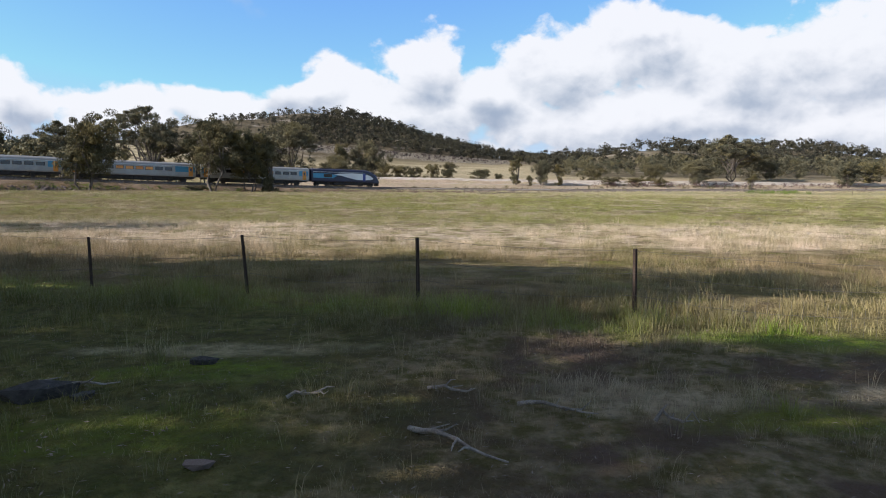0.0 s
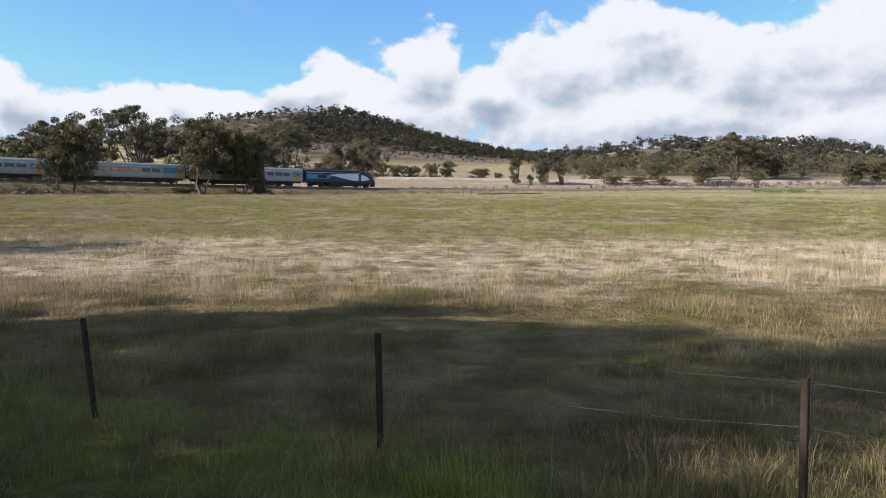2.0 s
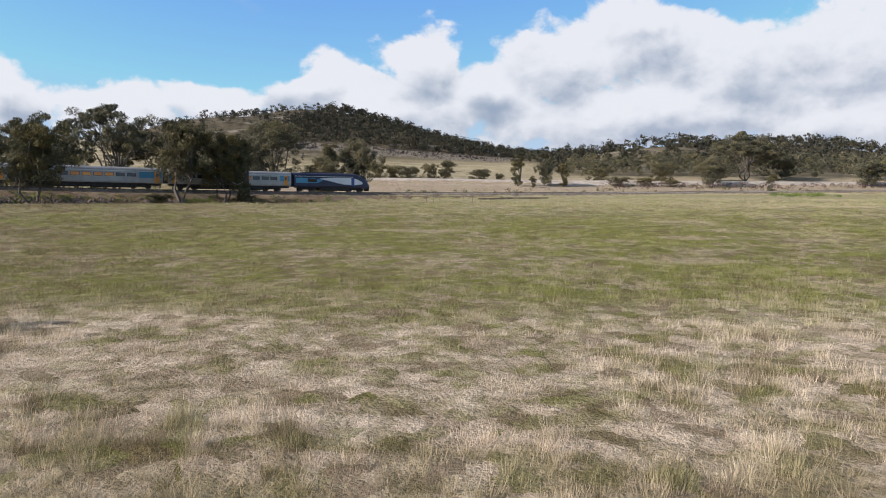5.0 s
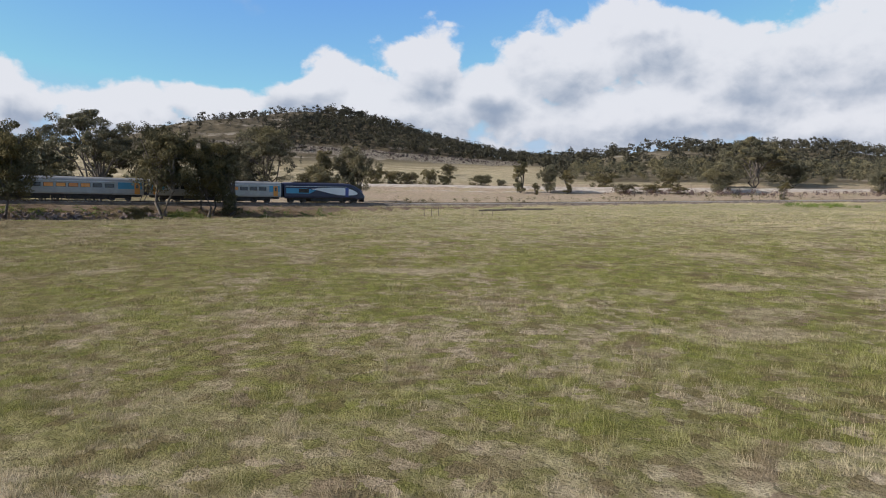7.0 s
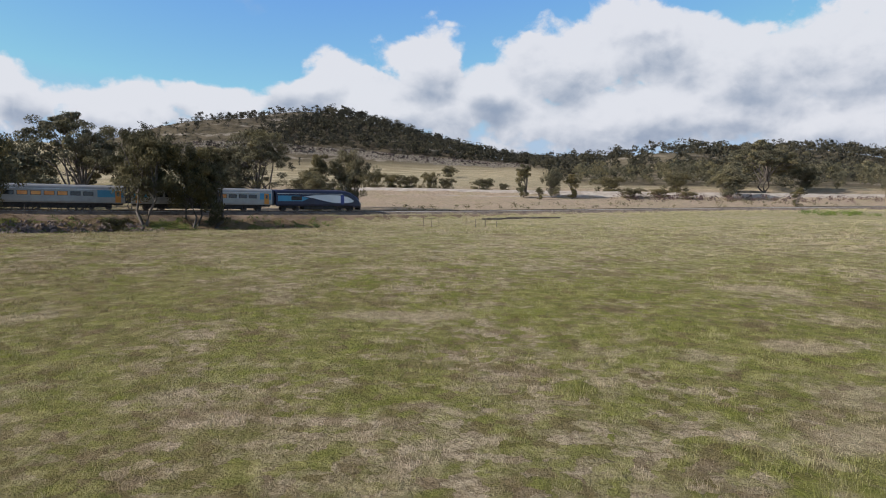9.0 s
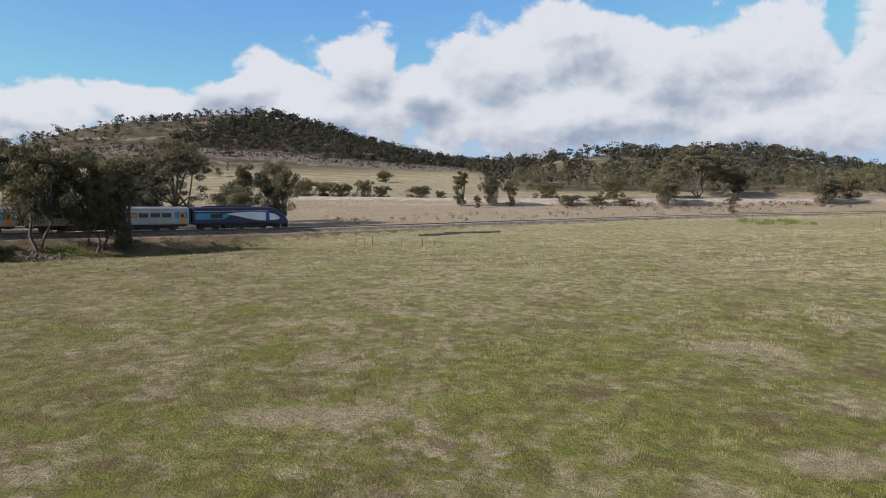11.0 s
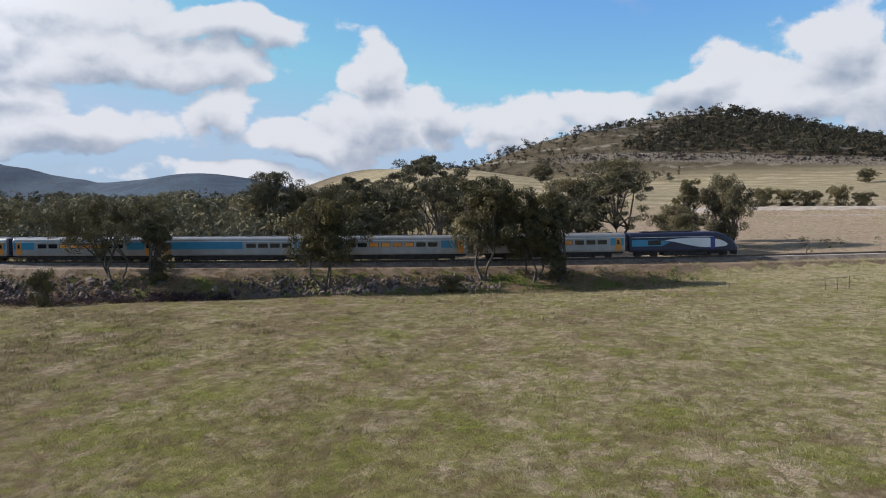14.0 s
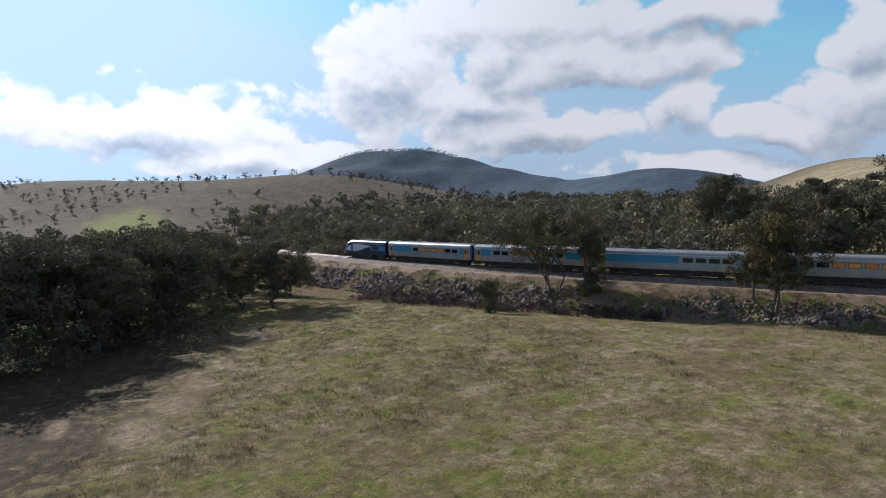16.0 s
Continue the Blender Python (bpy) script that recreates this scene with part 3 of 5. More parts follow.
def land(x, y):
    x, y = np.atleast_1d(np.asarray(x, float)), np.atleast_1d(np.asarray(y, float))
    z = np.interp(y, FALL_Y, FALL_Z) - 0.012 * np.clip(-x - 60, 0, 300)
    for cx, cy, h, rx, ry, turn in HILLS:
        c, s = math.cos(radians(turn)), math.sin(radians(turn))
        u, v = ((x - cx) * c + (y - cy) * s) / rx, (-(x - cx) * s + (y - cy) * c) / ry
        z += h * np.exp(-(u * u + v * v))
    # the bank of the road past the line, and the old bank under the hill
    z += 1.7 * np.exp(-((y - 274 + 0.03 * x) / 5.0) ** 2) / (1 + np.exp(-(x + 35) / 8))
    z += 3.2 * np.exp(-((y - 512) / 6.0) ** 2) / (1 + np.exp((x - 70) / 12)) / (1 + np.exp(-(x + 190) / 15))
    # low swells and tussocky unevenness
    z += 0.10 * np.sin(x * 0.21 + 1.3) * np.sin(y * 0.17) + 0.05 * np.sin(x * 0.9 + y * 0.5) * np.sin(y * 1.1 - x * 0.3)
    # spurs and gullies of the distant mountain
    z += 5.0 * np.clip((-x - 850) / 300, 0, 1) * np.sin(x * 0.031 + 0.6) * np.sin(y * 0.024 + x * 0.011)
    d, rail = to_line(x, y)
    # the drain at the foot of the bank
    z -= 1.2 * np.exp(-((d - 14) / 6.0) ** 2) / (1 + np.exp((x + 12) / 7)) / (1 + np.exp((y - 165) / 4))
    bed = rail - 0.85
    up, low = bed - np.clip(d - 5.2, 0, None) / 1.6, bed + np.clip(d - 5.6, 0, None) * 0.35
    return np.minimum(np.maximum(z, up), np.maximum(low, up))


def land1(x, y):
    return float(land(x, y)[0])


def spaced(parts):
    out = []
    for a, b, step in parts:
        out += list(np.arange(a, b, step))
    return np.array(out)


gx = spaced([(-4600, -1600, 150), (-1600, -400, 30), (-400, -180, 8), (-180, -20, 2.0), (-20, 20, 0.8), (20, 130, 2.0), (130, 420, 8), (420, 1600, 60), (1600, 4601, 200)])
gy = spaced([(-4600, -300, 200), (-300, -20, 20), (-20, 2, 2.0), (2, 40, 0.8), (40, 260, 2.0), (260, 700, 6), (700, 1400, 30), (1400, 4601, 160)])
GX, GY = np.meshgrid(gx, gy)
GZ = land(GX.ravel(), GY.ravel())
nx, ny = len(gx), len(gy)
k = (np.arange(ny - 1)[:, None] * nx + np.arange(nx - 1)[None, :]).ravel()
ground = new("ground", mesh_of("ground", np.stack([GX.ravel(), GY.ravel(), GZ], -1), np.stack([k, k + 1, k + nx + 1, k + nx], -1), [M_GROUND], smooth=True))
tagged(ground, "rolling pasture of dry straw and green grass rising to wooded hills", "ground", kind="structure")


# ---------- grass ----------
WAVES = [(0.23, 0.3), (0.41, 1.9), (0.67, 0.9), (0.9, 2.6), (1.3, 1.4), (1.7, 0.1), (2.3, 2.1)]


def tufts(name, label, zones, seed):
    """Grass tufts: each zone is x range, y range, tufts, blades, height, spread, blade width."""
    rng = np.random.default_rng(seed)
    V, T, base = [], [], 0
    for x0, x1, y0, y1, count, blades, height, spread, width in zones:
        cx, cy = rng.uniform(x0, x1, count), rng.uniform(min(y0, y1), max(y0, y1), count)
        if y1 < y0:                       # a stretch of the railway bank: x0 to x1 along the line, y0 to y1 off it
            p = along(cx, cy)
            cx, cy = p[:, 0], p[:, 1]
        d, _ = to_line(cx, cy)
        lump = sum(np.sin(f * (cx * math.cos(q) + cy * math.sin(q)) + 9 * q) * 0.45 for f, q in WAVES) + rng.normal(0, 0.7, count)
        bare = ((cx + 80) / 34) ** 2 + ((cy - 53) / 11) ** 2 < rng.uniform(0.75, 1.15, count)
        bare |= np.abs(cy - 56.2 + 0.36 * (cx + 57)) < np.where((cx < -54) & (cx > -100), rng.uniform(0.6, 2.6, count), 0)
        keep = (d > (3.2 if y1 < y0 else 9)) & (lump > -0.25) & (~bare | (rng.uniform(0, 1, count) < 0.12))
        cx, cy, lump = cx[keep], cy[keep], lump[keep]
        h0 = height * rng.uniform(0.5, 1.2, len(cx)) * (1 + 0.25 * np.clip(lump, -1, 2))
        n = len(cx) * blades
        X, Y, H = np.repeat(cx, blades), np.repeat(cy, blades), np.repeat(h0, blades) * rng.uniform(0.5, 1.15, n)
        a, r = rng.uniform(0, 2 * np.pi, n), np.abs(rng.normal(0, spread, n))
        bx, by = X + np.cos(a) * r, Y + np.sin(a) * r
        bz = land(bx, by) - 0.03
        lean, wa = rng.uniform(0.1, 0.62, n) * H, rng.uniform(0, 2 * np.pi, n)
        la = a + rng.normal(0, 0.7, n)
        wx, wy = np.cos(wa) * width * 0.5, np.sin(wa) * width * 0.5
        mx, my, mz = bx + np.cos(la) * lean * 0.35, by + np.sin(la) * lean * 0.35, bz + H * 0.6
        tx, ty, tz = bx + np.cos(la) * lean, by + np.sin(la) * lean, bz + H * rng.uniform(0.85, 1.05, n)
        P = np.stack([np.stack([bx - wx, by - wy, bz], -1), np.stack([bx + wx, by + wy, bz], -1),
                      np.stack([mx + wx * 0.8, my + wy * 0.8, mz], -1), np.stack([mx - wx * 0.8, my - wy * 0.8, mz], -1),
                      np.stack([tx, ty, tz], -1)], 1)
        if width >= 0.0085:
            P = P[:, [0, 1, 4]]
            P[:, :2, 2] -= 0.02
        m = P.shape[1]
        i = base + np.arange(n)[:, None] * m
        V.append(P.reshape(-1, 3))
        T.append(np.concatenate([i + [0, 1, 2], i + [0, 2, 3], i + [3, 2, 4]] if m == 5 else [i + [0, 1, 2]], 0))
        base += n * m
    ob = new(name, mesh_of(name, np.concatenate(V), np.concatenate(T), [M_GRASS]))
    return tagged(ob, label, "grass", kind="stuff")


tufts("near_grass", "short tussocks, green blades and dry stalks round the wire fence", [
    (-9, 9, 2.5, 9.5, 7600, 13, 0.07, 0.10, 0.0055),
    (0.9, 3.1, 6.0, 7.1, 70, 60, 0.2, 0.12, 0.0045),
    (-9, 9, 3.5, 10, 420, 46, 0.17, 0.11, 0.0045),
    (-13, 13, 9.0, 14.5, 4200, 13, 0.15, 0.11, 0.007),
    (-13, 13, 9.3, 15.5, 1100, 44, 0.27, 0.14, 0.0065),
    (-12, 12, 4.0, 20.0, 420, 7, 0.42, 0.05, 0.005)], 3)
tufts("field_grass", "pale seeding tussocks over green undergrowth", [
    (-19, 19, 14, 27, 6000, 12, 0.15, 0.2, 0.011),
    (-19, 19, 14, 27, 3400, 44, 0.30, 0.16, 0.0086),
    (-32, 32, 27, 48, 7500, 10, 0.12, 0.26, 0.016),
    (-32, 32, 27, 48, 5600, 38, 0.25, 0.19, 0.012),
    (-48, 46, 48, 74, 7000, 9, 0.10, 0.26, 0.022),
    (-48, 46, 48, 74, 7400, 28, 0.19, 0.22, 0.018)], 4)
tufts("far_grass", "patchy dry and green tussocks of the open field", [
    (-78, 70, 74, 112, 9000, 8, 0.12, 0.34, 0.04),
    (-78, 70, 74, 112, 9500, 19, 0.22, 0.28, 0.032),
    (-60, 120, 112, 175, 9000, 9, 0.3, 0.4, 0.075),
    (-125, -45, 50, 100, 9000, 14, 0.3, 0.3, 0.05),
    (200, 560, 12.0, 4.4, 4600, 12, 0.25, 0.3, 0.05),
    (372, 540, 8.6, 4.6, 4200, 12, 0.3, 0.3, 0.045),
    (180, 372, 7.6, 3.4, 2600, 12, 0.36, 0.3, 0.045),
    (230, 420, -4.4, -9.0, 1500, 12, 0.35, 0.3, 0.05)], 5)

# ---------- the railway ----------
def sweep(name, s0, s1, step, profile, mat, label="", parent=None, category="", kind=""):
    """A strip along the line with the cross-section profile of (off, height)."""
    s = np.arange(s0, s1 + 0.01, step)
    V = np.stack([along(s, o, z) for o, z in profile], 1)
    n, m = len(s), len(profile)
    i = (np.arange(n - 1)[:, None] * m + np.arange(m - 1)[None, :]).ravel()
    ob = new(name, mesh_of(name, V.reshape(-1, 3), np.stack([i, i + 1, i + m + 1, i + m], -1), [mat]))
    if parent is not None:
        ob.parent = parent
    return tagged(ob, label, category, kind=kind)


sweep("gravel_formation", 0, 640, 2, [(6.6, -1.75), (5.3, -0.92), (4.6, -0.80), (-4.6, -0.80), (-5.3, -0.92), (-6.6, -1.75)], M_SHOULDER,
      "brown gravel formation carrying the single track", category="embankment", kind="structure")
track = new("track")
tagged(track, "single railway track of steel rails on concrete sleepers in ballast", "railway track", kind="structure")
sweep("ballast", 0, 640, 2, [(2.7, -0.80), (1.75, -0.24), (-1.75, -0.24), (-2.7, -0.80)], M_BALLAST, "grey-brown crushed stone ballast", track)
for side in (0.7525, -0.7525):
    sweep("rail", 0, 640, 4, [(side + 0.07, -0.17), (side + 0.02, -0.13), (side + 0.02, -0.04), (side + 0.036, -0.03), (side + 0.036, 0.0),
                              (side - 0.036, 0.0), (side - 0.036, -0.03), (side - 0.02, -0.04), (side - 0.02, -0.13), (side - 0.07, -0.17)], M_RAIL, "", track)


def sleeper_mesh():
    bm = boxed(-0.12, 0.12, -1.25, 1.25, -0.36, -0.17, bevel=0.025)
    me = bpy.data.meshes.new("sleeper")
    bm.to_mesh(me)
    bm.free()
    me.materials.append(M_SLEEPER)
    return me


def placed_on_line(s, dz=0.0):
    p = along(s, 0.0, dz)
    return Matrix.Translation(p) @ Matrix.Rotation(float(np.interp(s, line_s, line_h)), 4, "Z")


# ---------- the road past the line ----------
def road_strip():
    rx = np.arange(-45, 330.1, 3.0)
    V = []
    for off in (-8.5, -6.0, -3.5, -1.5, 1.5, 3.5):
        y = 274 - 0.03 * rx + off
        V.append(np.stack([rx, y, land(rx, y) + (0.10 if abs(off) < 5 else 0.03)], -1))
    V = np.stack(V, 1)
    n, m = len(rx), V.shape[1]
    i = (np.arange(n - 1)[:, None] * m + np.arange(m - 1)[None, :]).ravel()
    ob = new("road", mesh_of("road", V.reshape(-1, 3), np.stack([i, i + m, i + m + 1, i + 1], -1), [M_ROAD], smooth=True))
    return tagged(ob, "pale gravel road along a low bank", "road", kind="structure")


road_strip()

# ---------- train ----------
GROUP_TRAIN = "vehicles of the train"
TRAIN_TAIL = 350.0                # metres along the line
POWER, TRAILER = 17.35, 24.2


def vehicle(name, s0, s1, label):
    a, b = along(s0), along(s1)
    d = Vector(b - a)
    ob = new(name)
    ob.matrix_world = Matrix.Translation(Vector((a + b) / 2)) @ Matrix.Rotation(math.atan2(d.y, d.x), 4, "Z") @ Matrix.Rotation(-math.asin(d.z / d.length), 4, "Y")
    return tagged(ob, label, "train", GROUP_TRAIN)


def loft(stations, mat_bm=None):
    """Closed rings of equal length joined into a skin with end caps."""
    bm = bmesh.new()
    rings = [[bm.verts.new(p) for p in ring] for ring in stations]
    n = len(rings[0])
    for a, b in zip(rings, rings[1:]):
        for i in range(n):
            bm.faces.new((a[i], a[(i + 1) % n], b[(i + 1) % n], b[i]))
    bm.faces.new(rings[0][::-1])
    bm.faces.new(rings[-1])
    bmesh.ops.recalc_face_normals(bm, faces=bm.faces)
    return bm


def ring(x, w, z0, z1, shoulder=0.55, crown=0.0):
    """Cross-section of a carriage at x: half width w, from z0 to z1 with rounded shoulders."""
    pts = [(-w + 0.06, z0), (-w, z0 + 0.25), (-w, z1 - shoulder)]
    for k in range(1, 5):
        a = k / 4 * math.pi / 2
        pts.append((-w + (1 - math.cos(a)) * w * 0.55, z1 - shoulder + math.sin(a) * (shoulder - crown)))
    pts.append((0.0, z1))
    pts += [(-y, z) for y, z in pts[-2::-1]]
    return [(x, y, z) for y, z in pts]


def bogie(parent, x):
    bm = boxed(x - 1.55, x + 1.55, -1.12, -0.98, 0.42, 0.66, bevel=0.04)
    box(bm, x - 1.55, x + 1.55, 0.98, 1.12, 0.42, 0.66, bevel=0.04)
    box(bm, x - 0.9, x + 0.9, -1.05, 1.05, 0.4, 0.88, bevel=0.04)
    for ax in (x - 1.25, x + 1.25):
        for s in (-1, 1):
            box(bm, ax - 0.2, ax + 0.2, s * 1.16 - 0.09, s * 1.16 + 0.09, 0.3, 0.66, bevel=0.03)
    g = part("bogie", bm, M_UNDER, parent, "grimy black bogie frame")
    for ax in (x - 1.25, x + 1.25):
        for s in (-0.72, 0.72):
            part("wheel", rod(bmesh.new(), (ax, s - 0.065, 0.46), (ax, s + 0.065, 0.46), 0.46, sides=20), M_STEEL, g, "worn steel wheel")


def side_panel(name, parent, pts, side, y, mat, depth=0.02, label=""):
    """A flat panel with the outline pts of (x, z) laid on one side of a vehicle."""
    bm = bmesh.new()
    f = bm.faces.new([bm.verts.new((x, side * y, z)) for x, z in pts])
    out = bmesh.ops.extrude_face_region(bm, geom=[f])["geom"]
    bmesh.ops.translate(bm, vec=(0, side * depth, 0), verts=[v for v in out if isinstance(v, bmesh.types.BMVert)])
    bmesh.ops.recalc_face_normals(bm, faces=bm.faces)
    return part(name, bm, mat, parent, label)


def rect(x0, x1, z0, z1):
    return [(x0, z0), (x1, z0), (x1, z1), (x0, z1)]


def trailer(s0, label, windows, blue, sun_glow):
    """A carriage: windows as (first, last, number) along it, blue as stretches of the window band, the last whether
    some panes are painted with orange sunlight.
    """
    L = TRAILER - 0.9
    car = vehicle("passenger_carriage", s0, s0 + TRAILER, label)
    h = L / 2
    xs = [-h, -h + 0.15, h - 0.15, h]
    part("body", loft([ring(x, 1.40 if 0 < i < 3 else 1.34, 1.02, 3.86 if 0 < i < 3 else 3.80) for i, x in enumerate(xs)]), M_SILVER, car, "ribbed stainless steel carriage body")
    part("roof", loft([[(x, y, z) for y, z in [(-1.16, 3.62), (-1.0, 3.76), (-0.55, 3.87), (0, 3.91), (0.55, 3.87), (1.0, 3.76), (1.16, 3.62)]] for x in (-h + 0.2, h - 0.2)]), M_ROOF, car, "dusty grey ribbed roof")
    for k in range(6):
        x = -h + 2.2 + k * (L - 4.4) / 5
        part("roof_vent", boxed(x - 0.5, x + 0.5, -0.42, 0.42, 3.86, 3.99, bevel=0.03), M_ROOF, car)
    for side in (-1, 1):
        for k in range(4):
            part("rib", boxed(-h + 1.9, h - 1.9, side * 1.415 - 0.012, side * 1.415 + 0.012, 1.22 + 0.16 * k, 1.27 + 0.16 * k), M_SILVER, car)
        part("cantrail", boxed(-h + 0.2, h - 0.2, side * 1.405 - 0.015, side * 1.405 + 0.015, 3.12, 3.2), M_WHITE, car, "pale line under the roof")
        for x0, x1 in blue:
            side_panel("blue_panel", car, rect(x0, x1, 1.98, 3.10), side, 1.402, M_BLUE, 0.012, "sky-blue painted band panel")
        a, b, n = windows
        wdt = (b - a) / n
        for k in range(n):
            x = a + (k + 0.5) * wdt
            fr = part("window", boxed(x - wdt * 0.40, x + wdt * 0.40, side * 1.42 - 0.02, side * 1.42 + 0.02, 2.17, 2.83, bevel=0.015), M_UNDER, car, "dark rubber-framed carriage window")
            # orange panes stand for sunlight in the glass, painted as colour
            glowing = sun_glow and n // 3 <= k < n // 3 + 4
            part("pane", boxed(x - wdt * 0.36, x + wdt * 0.36, side * 1.445 - 0.006, side * 1.445 + 0.006, 2.22, 2.78), M_SUN_PANE if glowing else M_GLASS, fr,
                 "pane coloured orange for sun in the glass" if glowing else "dark tinted glass")
        for x in (-h + 1.05, h - 1.05):
            dr = part("door", boxed(x - 0.42, x + 0.42, side * 1.415 - 0.02, side * 1.415 + 0.02, 1.15, 3.05, bevel=0.02), M_ORANGE, car, "orange vestibule door")
            part("pane", boxed(x - 0.2, x + 0.2, side * 1.44 - 0.006, side * 1.44 + 0.006, 2.15, 2.8), M_GLASS, dr)
            part("step", boxed(x - 0.42, x + 0.42, side * 1.36 - 0.1, side * 1.36 + 0.06, 0.62, 0.68), M_UNDER, car)
    part("underframe", boxed(-h + 0.3, h - 0.3, -1.25, 1.25, 0.72, 1.06, bevel=0.03), M_UNDER, car, "black grimy underframe")
    for k, (x0, x1, z) in enumerate([(-6.3, -3.3, 0.26), (-3.2, 0.2, 0.22), (0.3, 2.4, 0.28), (2.5, 6.3, 0.24)]):
        part("equipment_box", boxed(x0, x1, -1.2, 1.2, z, 0.9, bevel=0.04), M_UNDER, car)
    for x in (-h + 3.6, h - 3.6):
        bogie(car, x)
    for e in (-1, 1):
        part("gangway", boxed(e * h - 0.02 if e > 0 else -h - 0.44, h + 0.44 if e > 0 else -h + 0.02, -0.95, 0.95, 1.1, 3.7, bevel=0.06), M_NAVY, car, "dark navy gangway bellows")
    return car


def power_car(s0, nose, label):
    """A power car with its sloped cab at the nose end (+1 leads, -1 trails)."""
    L = POWER - 0.4
    car = vehicle("power_car", s0, s0 + POWER, label)
    h = L / 2
    st = [(-h, 1.34, 0.95, 3.78, 0.5), (-h + 0.15, 1.42, 0.95, 3.84, 0.5), (h - 4.6, 1.42, 0.95, 3.84, 0.5), (h - 3.4, 1.42, 0.9, 3.76, 0.55),
          (h - 2.3, 1.38, 0.85, 3.45, 0.6), (h - 1.3, 1.28, 0.72, 2.85, 0.6), (h - 0.55, 1.12, 0.6, 2.15, 0.5), (h - 0.1, 0.86, 0.62, 1.55, 0.35), (h, 0.6, 0.72, 1.25, 0.2)]
    part("body", loft([ring(nose * x, wd, z0, z1, sh) for x, wd, z0, z1, sh in st]), M_NAVY, car, "navy painted power car body", smooth=False)
    part("roof_hatch", boxed(min(nose * -6.5, nose * 1.5), max(nose * -6.5, nose * 1.5), -0.7, 0.7, 3.82, 3.98, bevel=0.05), M_UNDER, car, "dark roof hatch with exhausts")
    for x in (-5.6, -3.8, -2.0, -0.2):
        part("roof_fan", rod(bmesh.new(), (nose * x, 0, 3.96), (nose * x, 0, 4.03), 0.5, sides=14), M_STEEL, car)
    for side in (-1, 1):
        sw = [(nose * x, z) for x, z in [(-3.2, 2.62), (-1.2, 2.84), (1.2, 2.95), (3.6, 2.90), (5.4, 2.62), (6.2, 2.25), (6.7, 1.85), (6.3, 1.55), (4.2, 1.42), (2.4, 1.5), (0.6, 1.85), (-1.2, 2.28)]]
        side_panel("white_swoosh", car, sw, side, 1.41, M_WHITE, 0.025, "white swoosh along the flank")
        side_panel("blue_panel", car, [(nose * x, z) for x, z in [(-8.1, 1.75), (-3.4, 1.75), (-2.2, 2.35), (-4.2, 2.75), (-8.1, 2.75)]], side, 1.412, M_BLUE, 0.012, "sky-blue flank panel")
        side_panel("grille", car, rect(min(nose * -5.6, nose * -3.6), max(nose * -5.6, nose * -3.6), 1.9, 2.65), side, 1.43, M_UNDER, 0.02, "dark louvred air intake")
        for k in range(6):
            z = 1.98 + k * 0.11
            part("louvre", boxed(min(nose * -5.55, nose * -3.65), max(nose * -5.55, nose * -3.65), side * 1.46 - 0.012, side * 1.46 + 0.012, z, z + 0.04), M_STEEL, car)
        side_panel("white_line", car, rect(min(nose * -8.2, nose * 4.4), max(nose * -8.2, nose * 4.4), 3.06, 3.13), side, 1.415, M_WHITE, 0.012)
        side_panel("cab_door", car, rect(min(nose * 4.0, nose * 4.7), max(nose * 4.0, nose * 4.7), 1.2, 2.95), side, 1.42, M_ROYAL, 0.02, "royal-blue cab door")
        side_panel("cab_window", car, rect(min(nose * 4.9, nose * 5.7), max(nose * 4.9, nose * 5.7), 2.45, 2.95), side, 1.40, M_GLASS, 0.03, "dark cab side window")
        part("headlamp", rod(bmesh.new(), (nose * (h - 0.28), side * 0.72, 1.42), (nose * (h + 0.02), side * 0.72, 1.36), 0.14, sides=12), M_LAMP, car, "clear round headlamp")
    # windscreen over the sloped front, and the royal-blue mask below it
    def slab(name, pts, mat, lab):
        bm = bmesh.new()
        bm.faces.new([bm.verts.new((nose * x, y, z)) for x, y, z in pts])
        out = bmesh.ops.extrude_face_region(bm, geom=bm.faces[:])["geom"]
        bmesh.ops.translate(bm, vec=(nose * 0.035, 0, 0.03), verts=[v for v in out if isinstance(v, bmesh.types.BMVert)])
        bmesh.ops.recalc_face_normals(bm, faces=bm.faces)
        part(name, bm, mat, car, lab)
    slab("windscreen", [(h - 2.15, -0.85, 3.42), (h - 2.15, 0.85, 3.42), (h - 1.3, 0.95, 2.88), (h - 1.3, -0.95, 2.88)], M_GLASS, "dark raked windscreen")
    slab("nose_mask", [(h - 1.22, -0.95, 2.80), (h - 1.22, 0.95, 2.80), (h - 0.5, 0.85, 2.16), (h - 0.5, -0.85, 2.16)], M_ROYAL, "royal-blue nose")
    part("underframe", boxed(-h + 0.3, h - 0.9, -1.25, 1.25, 0.78, 0.98, bevel=0.03), M_UNDER, car, "black grimy underframe")
    part("fuel_tank", boxed(-3.4, 3.2, -1.25, 1.25, 0.24, 0.8, bevel=0.08), M_UNDER, car, "black fuel tank")
    part("plough", boxed(min(nose * (h - 0.55), nose * (h - 0.25)), max(nose * (h - 0.55), nose * (h - 0.25)), -1.1, 1.1, 0.2, 0.7, bevel=0.05), M_UNDER, car, "black pilot plough")
    for x in (-5.6, 5.2):
        bogie(car, nose * x)
    return car


